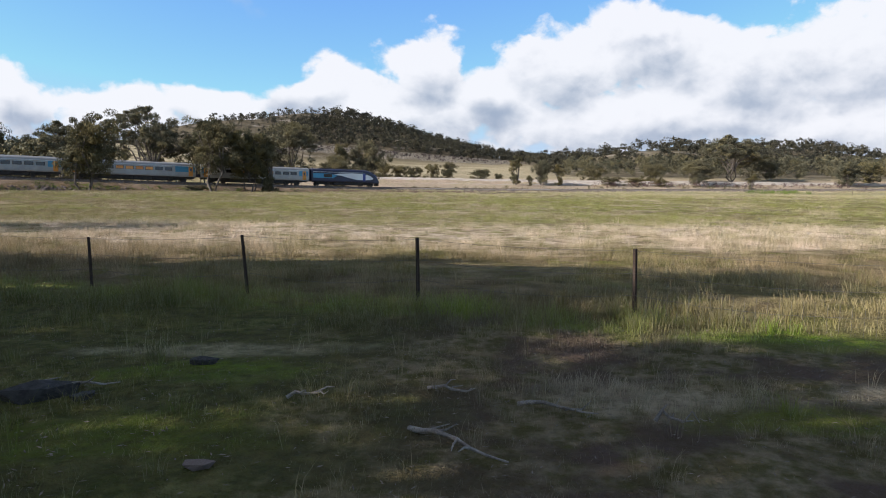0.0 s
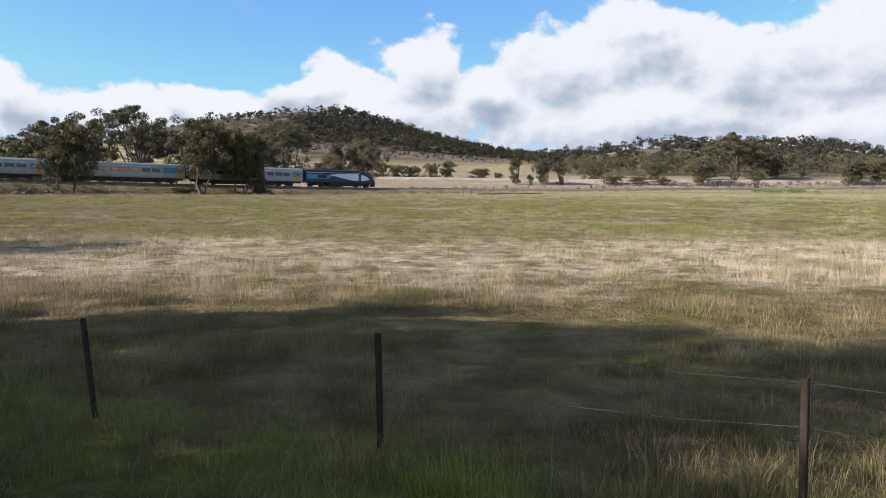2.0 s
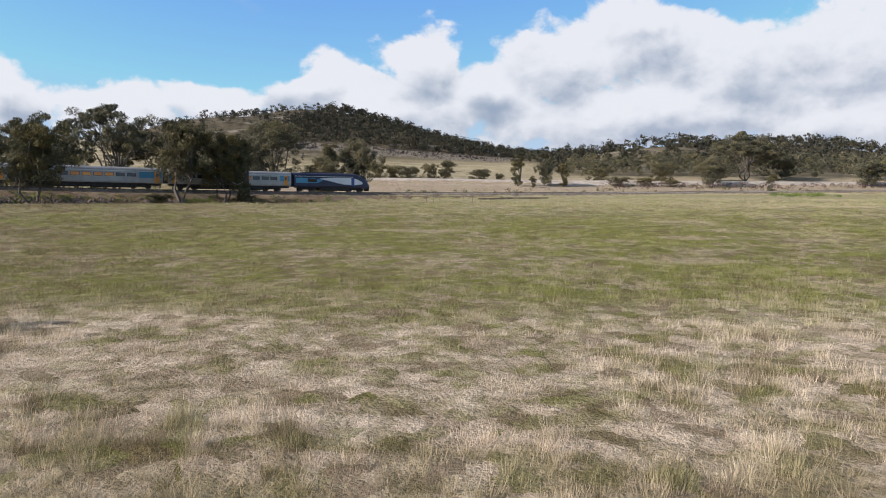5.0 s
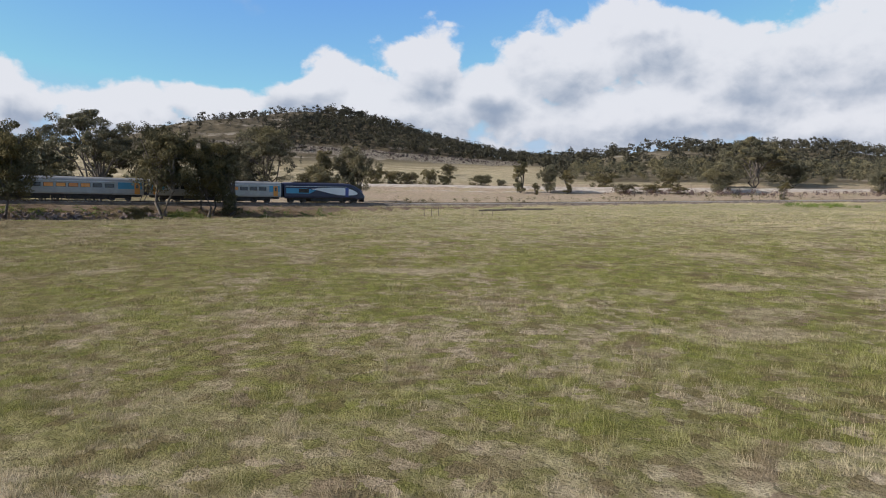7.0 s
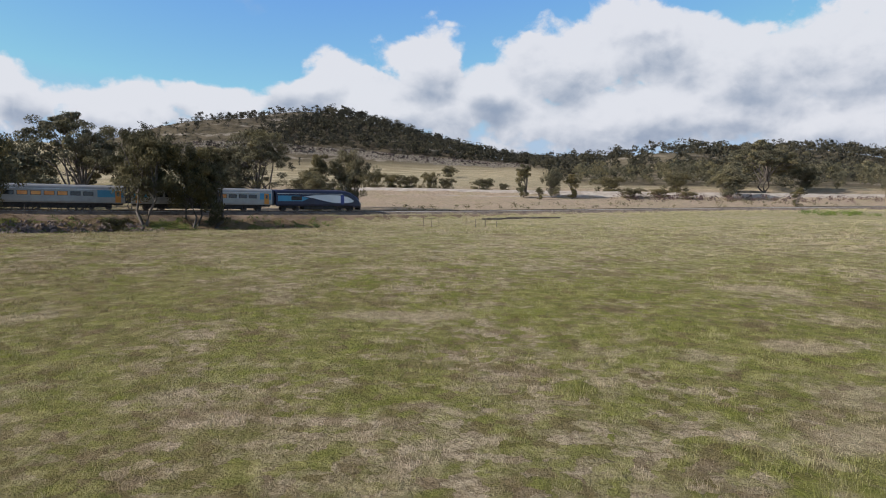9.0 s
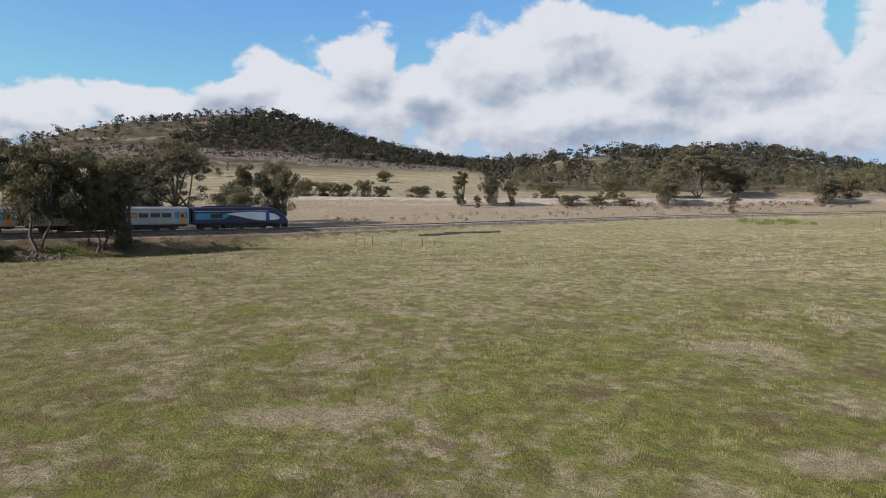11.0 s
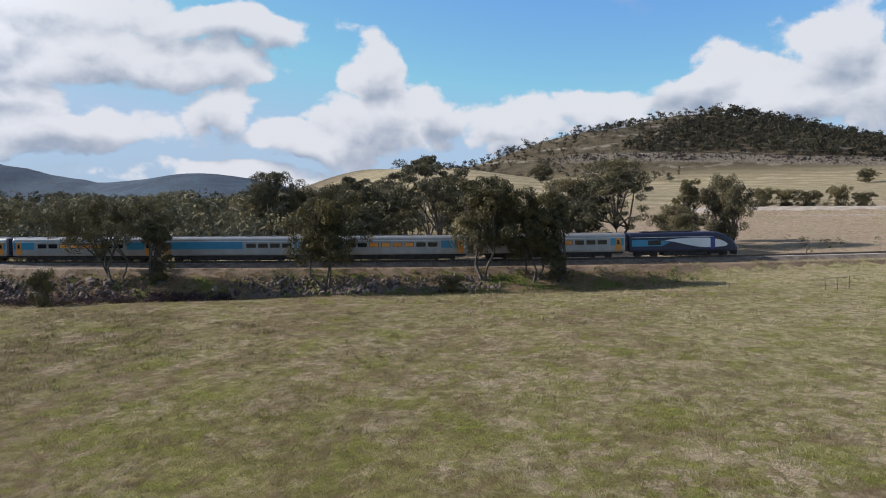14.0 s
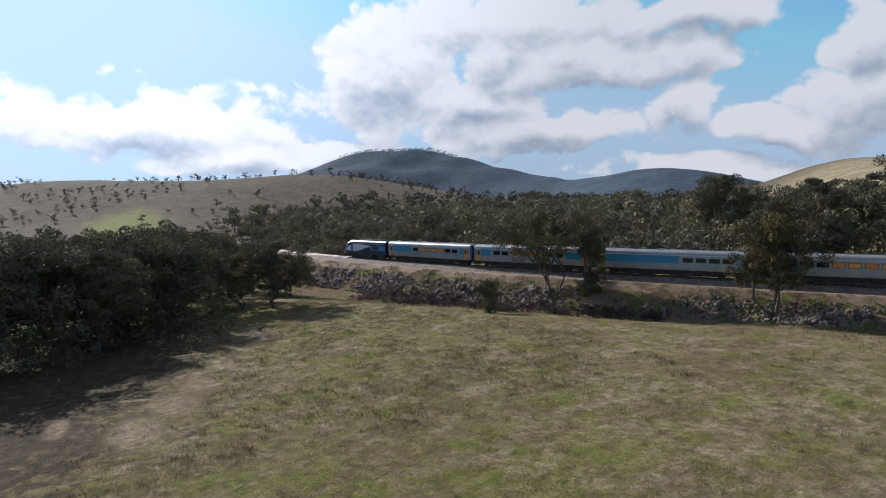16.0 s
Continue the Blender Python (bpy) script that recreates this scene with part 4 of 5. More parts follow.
s = TRAIN_TAIL
power_car(s, -1, "navy, white and blue diesel power car at the tail")
s += POWER
trailer(s, "stainless carriage with a full row of windows", (-9.0, 8.4, 10), [(-11.4, -9.4), (9.2, 11.4)], True)
s += TRAILER
trailer(s, "stainless carriage with sky-blue ends and orange doors", (-7.2, 7.2, 8), [(-11.4, -7.6), (7.6, 11.4)], True)
s += TRAILER
trailer(s, "mostly sky-blue buffet carriage with few windows", (-9.0, -1.6, 4), [(-11.4, -9.3), (-1.2, 11.4)], False)
s += TRAILER
trailer(s, "stainless carriage with sky-blue ends and sun-orange windows", (-6.8, 7.6, 8), [(-11.4, -7.2), (8.0, 11.4)], True)
s += TRAILER
trailer(s, "sky-blue carriage with sun-orange windows, behind the leading power car", (-8.6, 4.0, 7), [(-11.4, -9.0), (4.4, 11.4)], True)
s += TRAILER
power_car(s, 1, "navy, white and blue diesel power car with raked nose")

# ---------- trees ----------
def tube(points, radii, sides=6):
    P, R = np.asarray(points, float), np.asarray(radii, float)
    d = np.gradient(P, axis=0)
    d /= np.linalg.norm(d, axis=1)[:, None] + 1e-9
    ref = np.where(np.abs(d[:, 2:3]) < 0.9, np.array([[0, 0, 1.0]]), np.array([[1.0, 0, 0]]))
    u = np.cross(d, ref)
    u /= np.linalg.norm(u, axis=1)[:, None]
    v = np.cross(d, u)
    a = np.arange(sides) / sides * 2 * np.pi
    V = P[:, None] + R[:, None, None] * (np.cos(a)[None, :, None] * u[:, None] + np.sin(a)[None, :, None] * v[:, None])
    i = np.arange(len(P) - 1)[:, None] * sides
    j = np.arange(sides)[None, :]
    q = np.stack([i + j, i + (j + 1) % sides, i + sides + (j + 1) % sides, i + sides + j], -1).reshape(-1, 4)
    return V.reshape(-1, 3), np.concatenate([q[:, [0, 1, 2]], q[:, [0, 2, 3]]])


def joined(pieces):
    V, T, n = [], [], 0
    for v, t in pieces:
        V.append(v)
        T.append(t + n)
        n += len(v)
    return np.concatenate(V), np.concatenate(T)


def leaf_cloud(rng, centres, radii, per, size, droop=0.5, squash=0.75):
    """Small leaf sprays scattered through uneven clumps."""
    C, R = np.repeat(centres, per, 0), np.repeat(radii, per)
    n = len(C)
    d = rng.normal(0, 1, (n, 3))
    d /= np.linalg.norm(d, axis=1)[:, None]
    P = C + d * (R * rng.uniform(0.35, 1.0, n) ** 0.6)[:, None] * np.array([1, 1, squash])
    face = d + rng.normal(0, 0.5, (n, 3))          # sprays mostly face out of their clump
    face /= np.linalg.norm(face, axis=1)[:, None]
    ax = rng.normal(0, 1, (n, 3)) + np.array([0, 0, -droop * 2])
    ax -= face * (ax * face).sum(1)[:, None]
    ax /= np.linalg.norm(ax, axis=1)[:, None]
    w = np.cross(face, ax)
    L = size * rng.uniform(0.6, 1.4, n)[:, None]
    V = np.stack([P - ax * L * 0.55 + w * L * 0.27, P - ax * L * 0.35 - w * L * 0.29, P + ax * L * 0.7], 1).reshape(-1, 3)
    return V, np.arange(n)[:, None] * 3 + [0, 1, 2]


def tree_geometry(seed, H, R, fork=0.3, clumps=60, per=40, leaf=0.4, trunks=1, low=0.3, clump_r=0.2, wood=True, full=False, droop=0.5, dome=0.0, twigs=True, flatten=0.75):
    """A gum tree standing at the origin: tapered trunk, ascending limbs, and a ragged crown of leaf clumps."""
    rng = np.random.default_rng(seed)
    # lobes of the crown first, then clumps on them, so that sky shows between
    lobes = max(5, clumps // (5 if full else 9))
    la = rng.uniform(0, 2 * np.pi, lobes) + np.arange(lobes) * 2.4
    lz = rng.uniform(low + 0.1, 0.86, lobes) ** 0.85
    lr = R * (rng.uniform(0.15, 0.72, lobes) if full else rng.uniform(0.35, 0.8, lobes)) * np.sqrt(np.clip(1.15 - ((lz - 0.62) / 0.5) ** 2, 0.15, 1))
    if dome > 0:                            # an umbrella of lobes over bare limbs
        lz = rng.uniform(dome, 0.9, lobes)
        lr = R * np.sqrt(np.clip(1 - (np.clip(lz - 0.5, 0, 1) / 0.46) ** 2, 0.05, 1)) * rng.uniform(0.55, 0.95, lobes)
    L = np.stack([np.cos(la) * lr, np.sin(la) * lr, lz * H], -1)
    L[0] = (rng.normal(0, R * 0.12), rng.normal(0, R * 0.12), H * 0.88)
    pick = rng.integers(0, lobes, clumps)
    C = L[pick] + rng.normal(0, 1, (clumps, 3)) * np.array([R * 0.26, R * 0.26, H * 0.075])
    C[:, 2] = np.clip(C[:, 2], low * H, H * 0.97)
    rad = R * clump_r * rng.uniform(0.6, 1.35, clumps)
    leaves = leaf_cloud(rng, C, rad, per, leaf, droop, flatten)
    if not wood:
        return leaves, None
    pieces = []
    r0 = 0.022 * H + 0.06
    starts = []
    for k in range(trunks):
        a = rng.uniform(0, 2 * np.pi)
        lean = rng.uniform(0.02, 0.12) * H * (1.6 if trunks > 1 else 1)
        top = np.array([np.cos(a) * lean, np.sin(a) * lean, H * fork * rng.uniform(0.85, 1.15)])
        foot = np.array([np.cos(a), np.sin(a), 0]) * (0.25 * (trunks - 1))
        mid = (foot + top) / 2 + rng.normal(0, 0.04 * H, 3) * [1, 1, 0]
        pieces.append(tube([foot + [0, 0, -0.4], foot + [0, 0, 0.25], mid, top], np.array([1.5, 1.05, 0.85, 0.72]) * r0 / math.sqrt(trunks), 8))
        starts.append(top)
    for l in L:
        st = starts[int(rng.integers(0, len(starts)))]
        mid = st * 0.5 + l * 0.5 + np.array([0, 0, 0.06 * H]) + rng.normal(0, 0.03 * H, 3)
        q1 = st * 0.75 + mid * 0.25
        pieces.append(tube([st - [0, 0, 0.1], q1, mid, l], np.array([0.5, 0.42, 0.3, 0.12]) * r0, 5))
    for c, p in list(zip(C, pick))[:: max(1, clumps // 40)] if twigs else ():
        l = L[p]
        st = l * 0.7 + starts[0] * 0.3
        pieces.append(tube([st, (st + c) / 2 + rng.normal(0, 0.15, 3), c], np.array([0.14, 0.1, 0.04]) * r0 + 0.01, 4))
    return leaves, joined(pieces)


PROTO = {}


def tree(kind, x, y, H, label, R=None, name="gum_tree", turn=None, lean=0.0, mat=None, sink=0.15, category="tree", group="trees by the railway"):
    """Stands a tree of a kind at x, y, scaled to its height and crown radius."""
    if kind not in PROTO:
        spec = dict(KINDS[kind])
        leafmat = spec.pop("mat")
        leaves, wood = tree_geometry(**spec)
        PROTO[kind] = (mesh_of("crown", *leaves, [leafmat]), mesh_of("trunk", *wood, [M_BARK], smooth=True), spec["H"], spec["R"])
    crown, trunk, h0, r0 = PROTO[kind]
    k = H / h0
    kr = (R / r0) if R else k
    turn = (x * 37 + y * 91) % 360 if turn is None else turn
    root = new(name)
    root.matrix_world = pose(x, y, land1(x, y) - sink, 0, lean, turn) @ Matrix.Diagonal((kr, kr, k, 1))
    tagged(root, label, category, group)
    hang("crown", crown, root, "grey-green hanging gum leaves in open clumps" if kind[0] == "g" else "")
    hang("trunk", trunk, root, "brown-grey trunk and forking limbs")
    return root


KINDS = {
    "gum_tall": dict(full=True, seed=11, H=14, R=5.0, fork=0.26, clumps=140, per=185, leaf=0.28, trunks=3, low=0.2, clump_r=0.24, droop=0.9, mat=M_LEAF_OLIVE),
    "gum_tall_b": dict(full=True, seed=12, H=14, R=5.0, fork=0.28, clumps=140, per=185, leaf=0.28, trunks=3, low=0.2, clump_r=0.24, droop=0.9, mat=M_LEAF_OLIVE),
    "gum_spread": dict(seed=13, H=18, R=9.0, fork=0.24, clumps=150, per=230, leaf=0.30, trunks=3, low=0.36, clump_r=0.15, dome=0.46, flatten=0.55, mat=M_LEAF),
    "gum_open": dict(seed=14, H=16, R=7.0, fork=0.26, clumps=130, per=190, leaf=0.28, trunks=2, low=0.26, clump_r=0.18, dome=0.34, flatten=0.6, mat=M_LEAF),
    "gum_leaning": dict(seed=15, H=11, R=7.5, fork=0.3, clumps=100, per=210, leaf=0.25, trunks=4, low=0.38, clump_r=0.17, flatten=0.6, mat=M_LEAF),
    "gum_round": dict(seed=16, H=12, R=6.0, fork=0.12, clumps=130, per=170, leaf=0.29, trunks=2, low=0.02, clump_r=0.21, full=True, mat=M_LEAF),
    "gum_thin": dict(seed=19, H=15, R=6.0, fork=0.28, clumps=62, per=40, leaf=0.5, trunks=2, low=0.3, clump_r=0.19, mat=M_LEAF),
    "gum_sparse": dict(seed=20, H=15, R=6.0, fork=0.28, clumps=46, per=26, leaf=0.5, trunks=2, low=0.3, clump_r=0.19, mat=M_LEAF),
    "gum_dense": dict(full=True, seed=22, H=16, R=7.0, fork=0.26, clumps=100, per=130, leaf=0.42, trunks=2, low=0.14, clump_r=0.23, mat=M_LEAF),
    "bush": dict(full=True, seed=17, H=4, R=2.6, fork=0.1, clumps=56, per=85, leaf=0.22, trunks=3, low=0.0, clump_r=0.28, mat=M_LEAF_OLIVE),
    "slim": dict(full=True, seed=18, H=9, R=2.4, fork=0.12, clumps=60, per=120, leaf=0.26, trunks=1, low=0.0, clump_r=0.30, mat=M_LEAF_OLIVE),
}
# between the field and the line
tree("gum_leaning", -93.0, 115.0, 12.0, "low spreading gum with several leaning trunks on the rocky bank", R=8.0)
tree("slim", -87.0, 117.5, 9.8, "slim young gum with a bushy crown on the bank", R=2.7)
tree("gum_tall", -64.8, 128.5, 14.8, "dense drooping gum on twin trunks at the foot of the bank", R=4.8)
tree("gum_tall_b", -46.0, 141.5, 14.6, "dense olive gum on several trunks beside the track", R=5.2)
tree("gum_tall", -39.0, 144.5, 13.6, "dark drooping gum beside the track", R=4.3, turn=140)
tree("slim", -36.2, 146.0, 12.2, "slender gum at the edge of a clump beside the track", R=2.6)
tree("bush", -46.4, 132.6, 2.7, "round dark bush on the grassy bank", R=2.1, name="bush", category="bush")
tree("bush", -89.0, 101.8, 4.8, "small upright green bush by the field's edge", R=1.7, name="bush", category="bush", turn=50)
# past the line
tree("gum_spread", -70.5, 168.0, 19.8, "large spreading gum with dark forking limbs", R=9.4)
tree("gum_open", -40.5, 188.0, 17.6, "tall open gum with layered crown", R=7.8)
tree("gum_tall", -58.0, 172.0, 15.5, "yellow-green gum behind the track", R=5.0, turn=80)
tree("gum_round", -26.5, 179.0, 9.0, "broad low gum with a bushy crown beside the track", R=5.6)
tree("gum_round", -20.8, 194.0, 13.6, "round-headed gum on a short trunk in bleached grass", R=5.6, turn=200)
tree("slim", -29.5, 201.0, 13.0, "slim gum behind a rounder one", R=3.4)
tree("gum_round", -46.5, 184.0, 9.5, "bushy gum with a low dark crown behind the track", R=5.0, turn=75)
tree("gum_open", -51.0, 190.0, 14.0, "open gum with pale limbs behind the track", R=6.5, turn=120)
tree("gum_spread", -92.0, 172.0, 17.0, "broad gum with bare pale limbs", R=8.0, turn=60)
tree("gum_open", -112.0, 168.0, 19.0, "tall thin-crowned gum with sky between its limbs", R=7.0, turn=10)
tree("gum_round", -82.0, 158.0, 11.0, "bushy gum near the track", R=6.0, turn=33)
# along the road bank
for x, y, h, r, kind in [(27, 262, 11, 2.9, "slim"), (36.5, 262, 9.5, 3.6, "gum_round"), (42.5, 261, 8.0, 2.4, "slim"), (15, 282, 4.6, 4.6, "bush"),
                         (1.8, 283, 4.6, 3.4, "bush"), (-4, 283, 6.4, 3.2, "bush"), (-12, 284, 5.0, 4.0, "bush"), (-18, 285, 5.4, 4.0, "bush"),
                         (-24, 282, 6.0, 3.6, "bush"), (22, 281, 3.2, 2.0, "bush"), (62, 262, 3.4, 4.5, "bush"), (72, 265, 3.0, 4.0, "bush"),
                         (80, 262, 2.6, 3.4, "bush"), (94, 262, 10, 5.6, "gum_round"), (101, 231, 5.6, 1.9, "slim"), (138, 300, 10, 5.0, "gum_round"),
                         (150, 262, 9.5, 5.0, "gum_round"), (119, 292, 19, 11.5, "gum_spread"), (163, 270, 8.0, 6.0, "bush"), (31, 254, 4.0, 1.4, "slim"),
                         (84, 285, 7, 5, "bush"), (60, 283, 6, 5, "bush"), (105, 290, 8, 6, "gum_round")]:
    small = kind == "bush"
    tree(kind, x, y, h, "scrubby bush along the road bank" if small else "gum standing along the road bank", R=r, name="bush" if small else "gum_tree",
         category="bush" if small else "tree", group="bushes on the road bank" if small else "trees on the road bank")
tree("gum_round", 4.0, 440.0, 7.0, "lone bush in the striped paddock", R=4.4, name="bush", category="bush", group="lone bushes")
tree("gum_round", -116.0, 333.0, 8.0, "lone round tree on the paddock slope", R=5.0, group="lone bushes")
# dark trees along the creek
for x, y, h, r, kind in [(-121, 72.5, 11, 5.9, "gum_open"), (-119, 77, 13, 6.0, "gum_open"), (-104, 48, 18.5, 8.0, "gum_spread"), (-112, 54, 17.5, 7.4, "gum_tall_b"),
                         (-92, 42, 19.0, 7.5, "gum_spread"), (-123, 62, 18, 6.5, "gum_tall_b"), (-143, 69, 15, 6, "gum_open"), (-130, 55, 18, 7.5, "gum_round"),
                         (-140, 60, 19, 7.5, "gum_tall_b"), (-100, 38, 17, 7, "gum_round"), (-118, 44, 19, 8, "gum_spread"), (-150, 50, 18, 8, "gum_spread"),
                         (-158, 66, 17, 7, "gum_tall_b"), (-172, 72, 15, 7, "gum_open"), (-135, 40, 18, 8, "gum_spread"), (-84, 35, 16, 7, "gum_round"),
                         (-150, 78, 13, 6, "gum_round"), (-168, 58, 17, 8, "gum_spread"), (-190, 74, 15, 8, "gum_round"), (-138, 84, 9, 4.5, "gum_round"),
                         (-108, 60.5, 16, 6, "gum_tall_b"), (-98, 52, 15, 6, "gum_open"), (-185, 60, 16, 8, "gum_spread"), (-210, 70, 15, 8, "gum_spread")]:
    tree("gum_dense" if kind in ("gum_tall_b", "gum_round", "gum_spread") else kind, x, y, h * 0.84, "dark backlit gum in a dense stand along the creek", R=r, group="creek trees")
rng = np.random.default_rng(14)
sp = np.stack([rng.uniform(-175, -86, 240), np.zeros(240)], -1)
sp[:, 1] = 50 - 0.12 * (sp[:, 0] + 100) + rng.normal(0, 8, 240)
CREEK_SPOTS = sp
# the stand at the camera's left that shades the foreground
for x, y, h, r, kind in [(-24.6, 11.6, 14.0, 3.8, "gum_open"), (-17.4, 7.9, 14.5, 3.1, "gum_open"), (-15.1, 0.8, 14.0, 4.3, "gum_thin"), (-16.6, -2.6, 14, 5.5, "gum_thin"),
                         (-14.6, -8.6, 12, 5, "gum_thin"), (-29.6, 1.4, 15, 6.0, "gum_thin"), (-27.6, -9.6, 15, 7, "gum_sparse"), (-39.0, 25.8, 15.5, 3.8, "gum_spread"),
                         (-12.6, -14.6, 11, 5, "gum_round"), (-37.6, 8.4, 15, 5.5, "gum_tall_b"), (-20.8, 9.4, 13.5, 3.6, "gum_open"), (-22.0, 2.6, 14, 4.4, "gum_open")]:
    tree(kind, x, y, h, "gum of the stand beside the fence paddock", R=r, group="paddock stand")


def woods(name, label, spots, heights, mat, variants, seed, squat=1.0):
    """Many trees too far off to count, in one mesh."""
    rng = np.random.default_rng(seed)
    V, T, idx, n = [], [], [], 0
    z = land(spots[:, 0], spots[:, 1])
    shapes = [tree_geometry(**v) for v in variants]
    for (x, y), g, h in zip(spots, z, heights):
        leaves, wood = shapes[int(rng.integers(0, len(shapes)))]
        a, k = rng.uniform(0, 2 * np.pi), h / 10.0
        c, s = math.cos(a), math.sin(a)
        for (v, t), mi in ((leaves, 0), (wood, 1)) if wood is not None else ((leaves, 0),):
            q = np.stack([(v[:, 0] * c - v[:, 1] * s) * k * squat, (v[:, 0] * s + v[:, 1] * c) * k * squat, v[:, 2] * k], -1) + [x, y, g - 0.3]
            V.append(q)
            T.append(t + n)
            idx.append(np.full(len(t), mi))
            n += len(v)
    ob = new(name, mesh_of(name, np.concatenate(V), np.concatenate(T), [mat, M_BARK], np.concatenate(idx)))
    return tagged(ob, label, "woods", kind="stuff")


def scatter(rng, n, x0, x1, y0, y1, keep, gap):
    """Places at least gap apart for which keep holds."""
    P = np.stack([rng.uniform(x0, x1, n), rng.uniform(y0, y1, n)], -1)
    P = P[keep(P[:, 0], P[:, 1])]
    cells, out = {}, []
    for p in P:
        c = (int(p[0] // gap), int(p[1] // gap))
        if all((p[0] - q[0]) ** 2 + (p[1] - q[1]) ** 2 > gap * gap for i in (-1, 0, 1) for j in (-1, 0, 1) for q in cells.get((c[0] + i, c[1] + j), ())):
            cells.setdefault(c, []).append(p)
            out.append(p)
    return np.array(out)


rng = np.random.default_rng(8)
MID = [dict(seed=31 + i, H=10, R=4.6, fork=0.25, clumps=26, per=25, leaf=0.68, trunks=2, low=0.2, clump_r=0.32, full=i % 2 == 0, dome=0.4 * (i % 2), droop=0.0, twigs=False) for i in range(5)]
TINY = [dict(seed=51 + i, H=10, R=7.0, clumps=6, per=9, leaf=2.3, low=0.1, clump_r=0.5, wood=False, full=True, droop=0.0) for i in range(4)]
LONE = [dict(seed=61 + i, H=10, R=4.4, fork=0.16, clumps=10, per=11, leaf=1.3, trunks=1, low=0.12, clump_r=0.42, full=True, droop=0.0, twigs=False) for i in range(4)]
MIDFAR = [dict(seed=71 + i, H=10, R=4.8, clumps=18, per=34, leaf=0.62, low=0.08, clump_r=0.34, wood=False, full=True, droop=0.0) for i in range(5)]
FAR = [dict(seed=41 + i, H=10, R=4.8, clumps=13, per=12, leaf=1.35, low=0.08, clump_r=0.42, wood=False, full=True, droop=0.0) for i in range(5)]


def line_north(x, y):
    """How far north of the line a place is."""
    return y - np.interp(x, line_x[::-1], line_y[::-1])


P = scatter(rng, 5200, -420, -66, 90, 330, lambda x, y: (line_north(x, y) > 13) & (y < 232 - 0.36 * x - 60 * np.exp(-((x + 100) / 60) ** 2)) & ((x < -78) | (y > 196)) & (y < 300 + 0.2 * (x + 200)) & (land(x, y) < 11), 6.6)
woods("valley_woods", "dense grey-green gum woodland past the railway", P, 5.5 + 10.5 * rng.uniform(0, 1, len(P)) ** 1.3, M_LEAF_VALLEY, MID, 21)
P = scatter(rng, 4200, 55, 460, 290, 640, lambda x, y: y > 318 - 0.2 * (x - 55), 6.5)
fore = P[:, 1] < 352 - 0.1 * (P[:, 0] - 120)
top = np.exp(-((P[:, 0] - 110) / 45) ** 2 - ((P[:, 1] - 470) / 50) ** 2) > 0.45
woods("roadside_woods", "grey-green and olive trees in front of the low hill", P[fore], rng.uniform(7, 11, fore.sum()), M_LEAF, MIDFAR, 22)
P = P[~fore & (~top | (rng.uniform(0, 1, len(P)) < 0.35))]
# cloud shadow over these two woods is put into their dark leaf colour
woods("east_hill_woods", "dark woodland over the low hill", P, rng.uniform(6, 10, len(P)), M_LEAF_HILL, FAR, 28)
P = scatter(rng, 5200, -150, 130, 516, 680, lambda x, y: (x > -130 + 0.25 * (y - 520)) , 5.6)
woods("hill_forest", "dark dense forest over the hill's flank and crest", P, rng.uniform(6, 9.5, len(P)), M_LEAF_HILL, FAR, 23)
P = scatter(rng, 2400, -300, -90, 440, 660, lambda x, y: (y > 470 - 0.1 * (x + 200)) & ((y > 590) | (np.sin(x * 0.07) * np.sin(y * 0.09 + 1) > -0.35)), 6.0)
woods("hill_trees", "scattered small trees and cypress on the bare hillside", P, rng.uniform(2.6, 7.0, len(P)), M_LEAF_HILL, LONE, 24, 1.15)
P = scatter(rng, 5200, -1000, -330, -300, 420, lambda x, y: np.sin(x * 0.021 + 1) * np.sin(y * 0.027 + 0.8) + 0.5 * np.sin(x * 0.057 + y * 0.043) + rng.normal(0, 0.33, x.shape) > 0.42, 9)
woods("ridge_trees", "scattered paddock trees on the brown western ridge", P, rng.uniform(2.6, 6.8, len(P)), M_LEAF_FAR, LONE, 25, 1.3)
P = scatter(rng, 1500, -640, -330, 60, 460, lambda x, y: (y > 130 + 0.15 * (x + 640)) & (land(x, y) < 24), 8)
woods("west_woods", "woodland on the valley's far side", P, rng.uniform(6, 11, len(P)), M_LEAF_FAR, FAR, 26)
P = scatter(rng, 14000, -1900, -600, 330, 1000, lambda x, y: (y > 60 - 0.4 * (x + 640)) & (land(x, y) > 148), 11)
woods("mountain_forest", "distant mountain forest, coloured blue as if through haze", P, rng.uniform(3.0, 7.0, len(P)), M_LEAF_HAZE, TINY, 27)

# ---------- bank details ----------
def stone_mesh(seed):
    bm = bmesh.new()
    bmesh.ops.create_icosphere(bm, subdivisions=1, radius=1.0)
    r = random.Random(seed)
    for v in bm.verts:
        v.co *= r.uniform(0.62, 1.1)
        v.co.x *= 1.25
        v.co.z *= 0.75
    me = bpy.data.meshes.new("stone")
    bm.to_mesh(me)
    bm.free()
    me.materials.append(M_ROCK)
    return me


STONES = [stone_mesh(k) for k in range(6)]
riprap = new("riprap")
tagged(riprap, "grey broken rock armour on the railway bank", "rocks", kind="structure")
r = random.Random(5)
heaped = [r.uniform(392, 505) for k in range(26)]
for k in range(300):
    s, off = r.choice(heaped) + r.gauss(0, 2.2), 7.2 + 4.6 * r.random() ** 0.7
    p = along(s, off)
    size = r.uniform(0.28, 0.7)
    hang("stone", STONES[k % 6], riprap, at=Matrix.Translation((p[0], p[1], land1(p[0], p[1]) + size * 0.2)) @ Euler((r.uniform(0, 6), r.uniform(0, 6), r.uniform(0, 6))).to_matrix().to_4x4() @ Matrix.Diagonal((size, size, size, 1)))


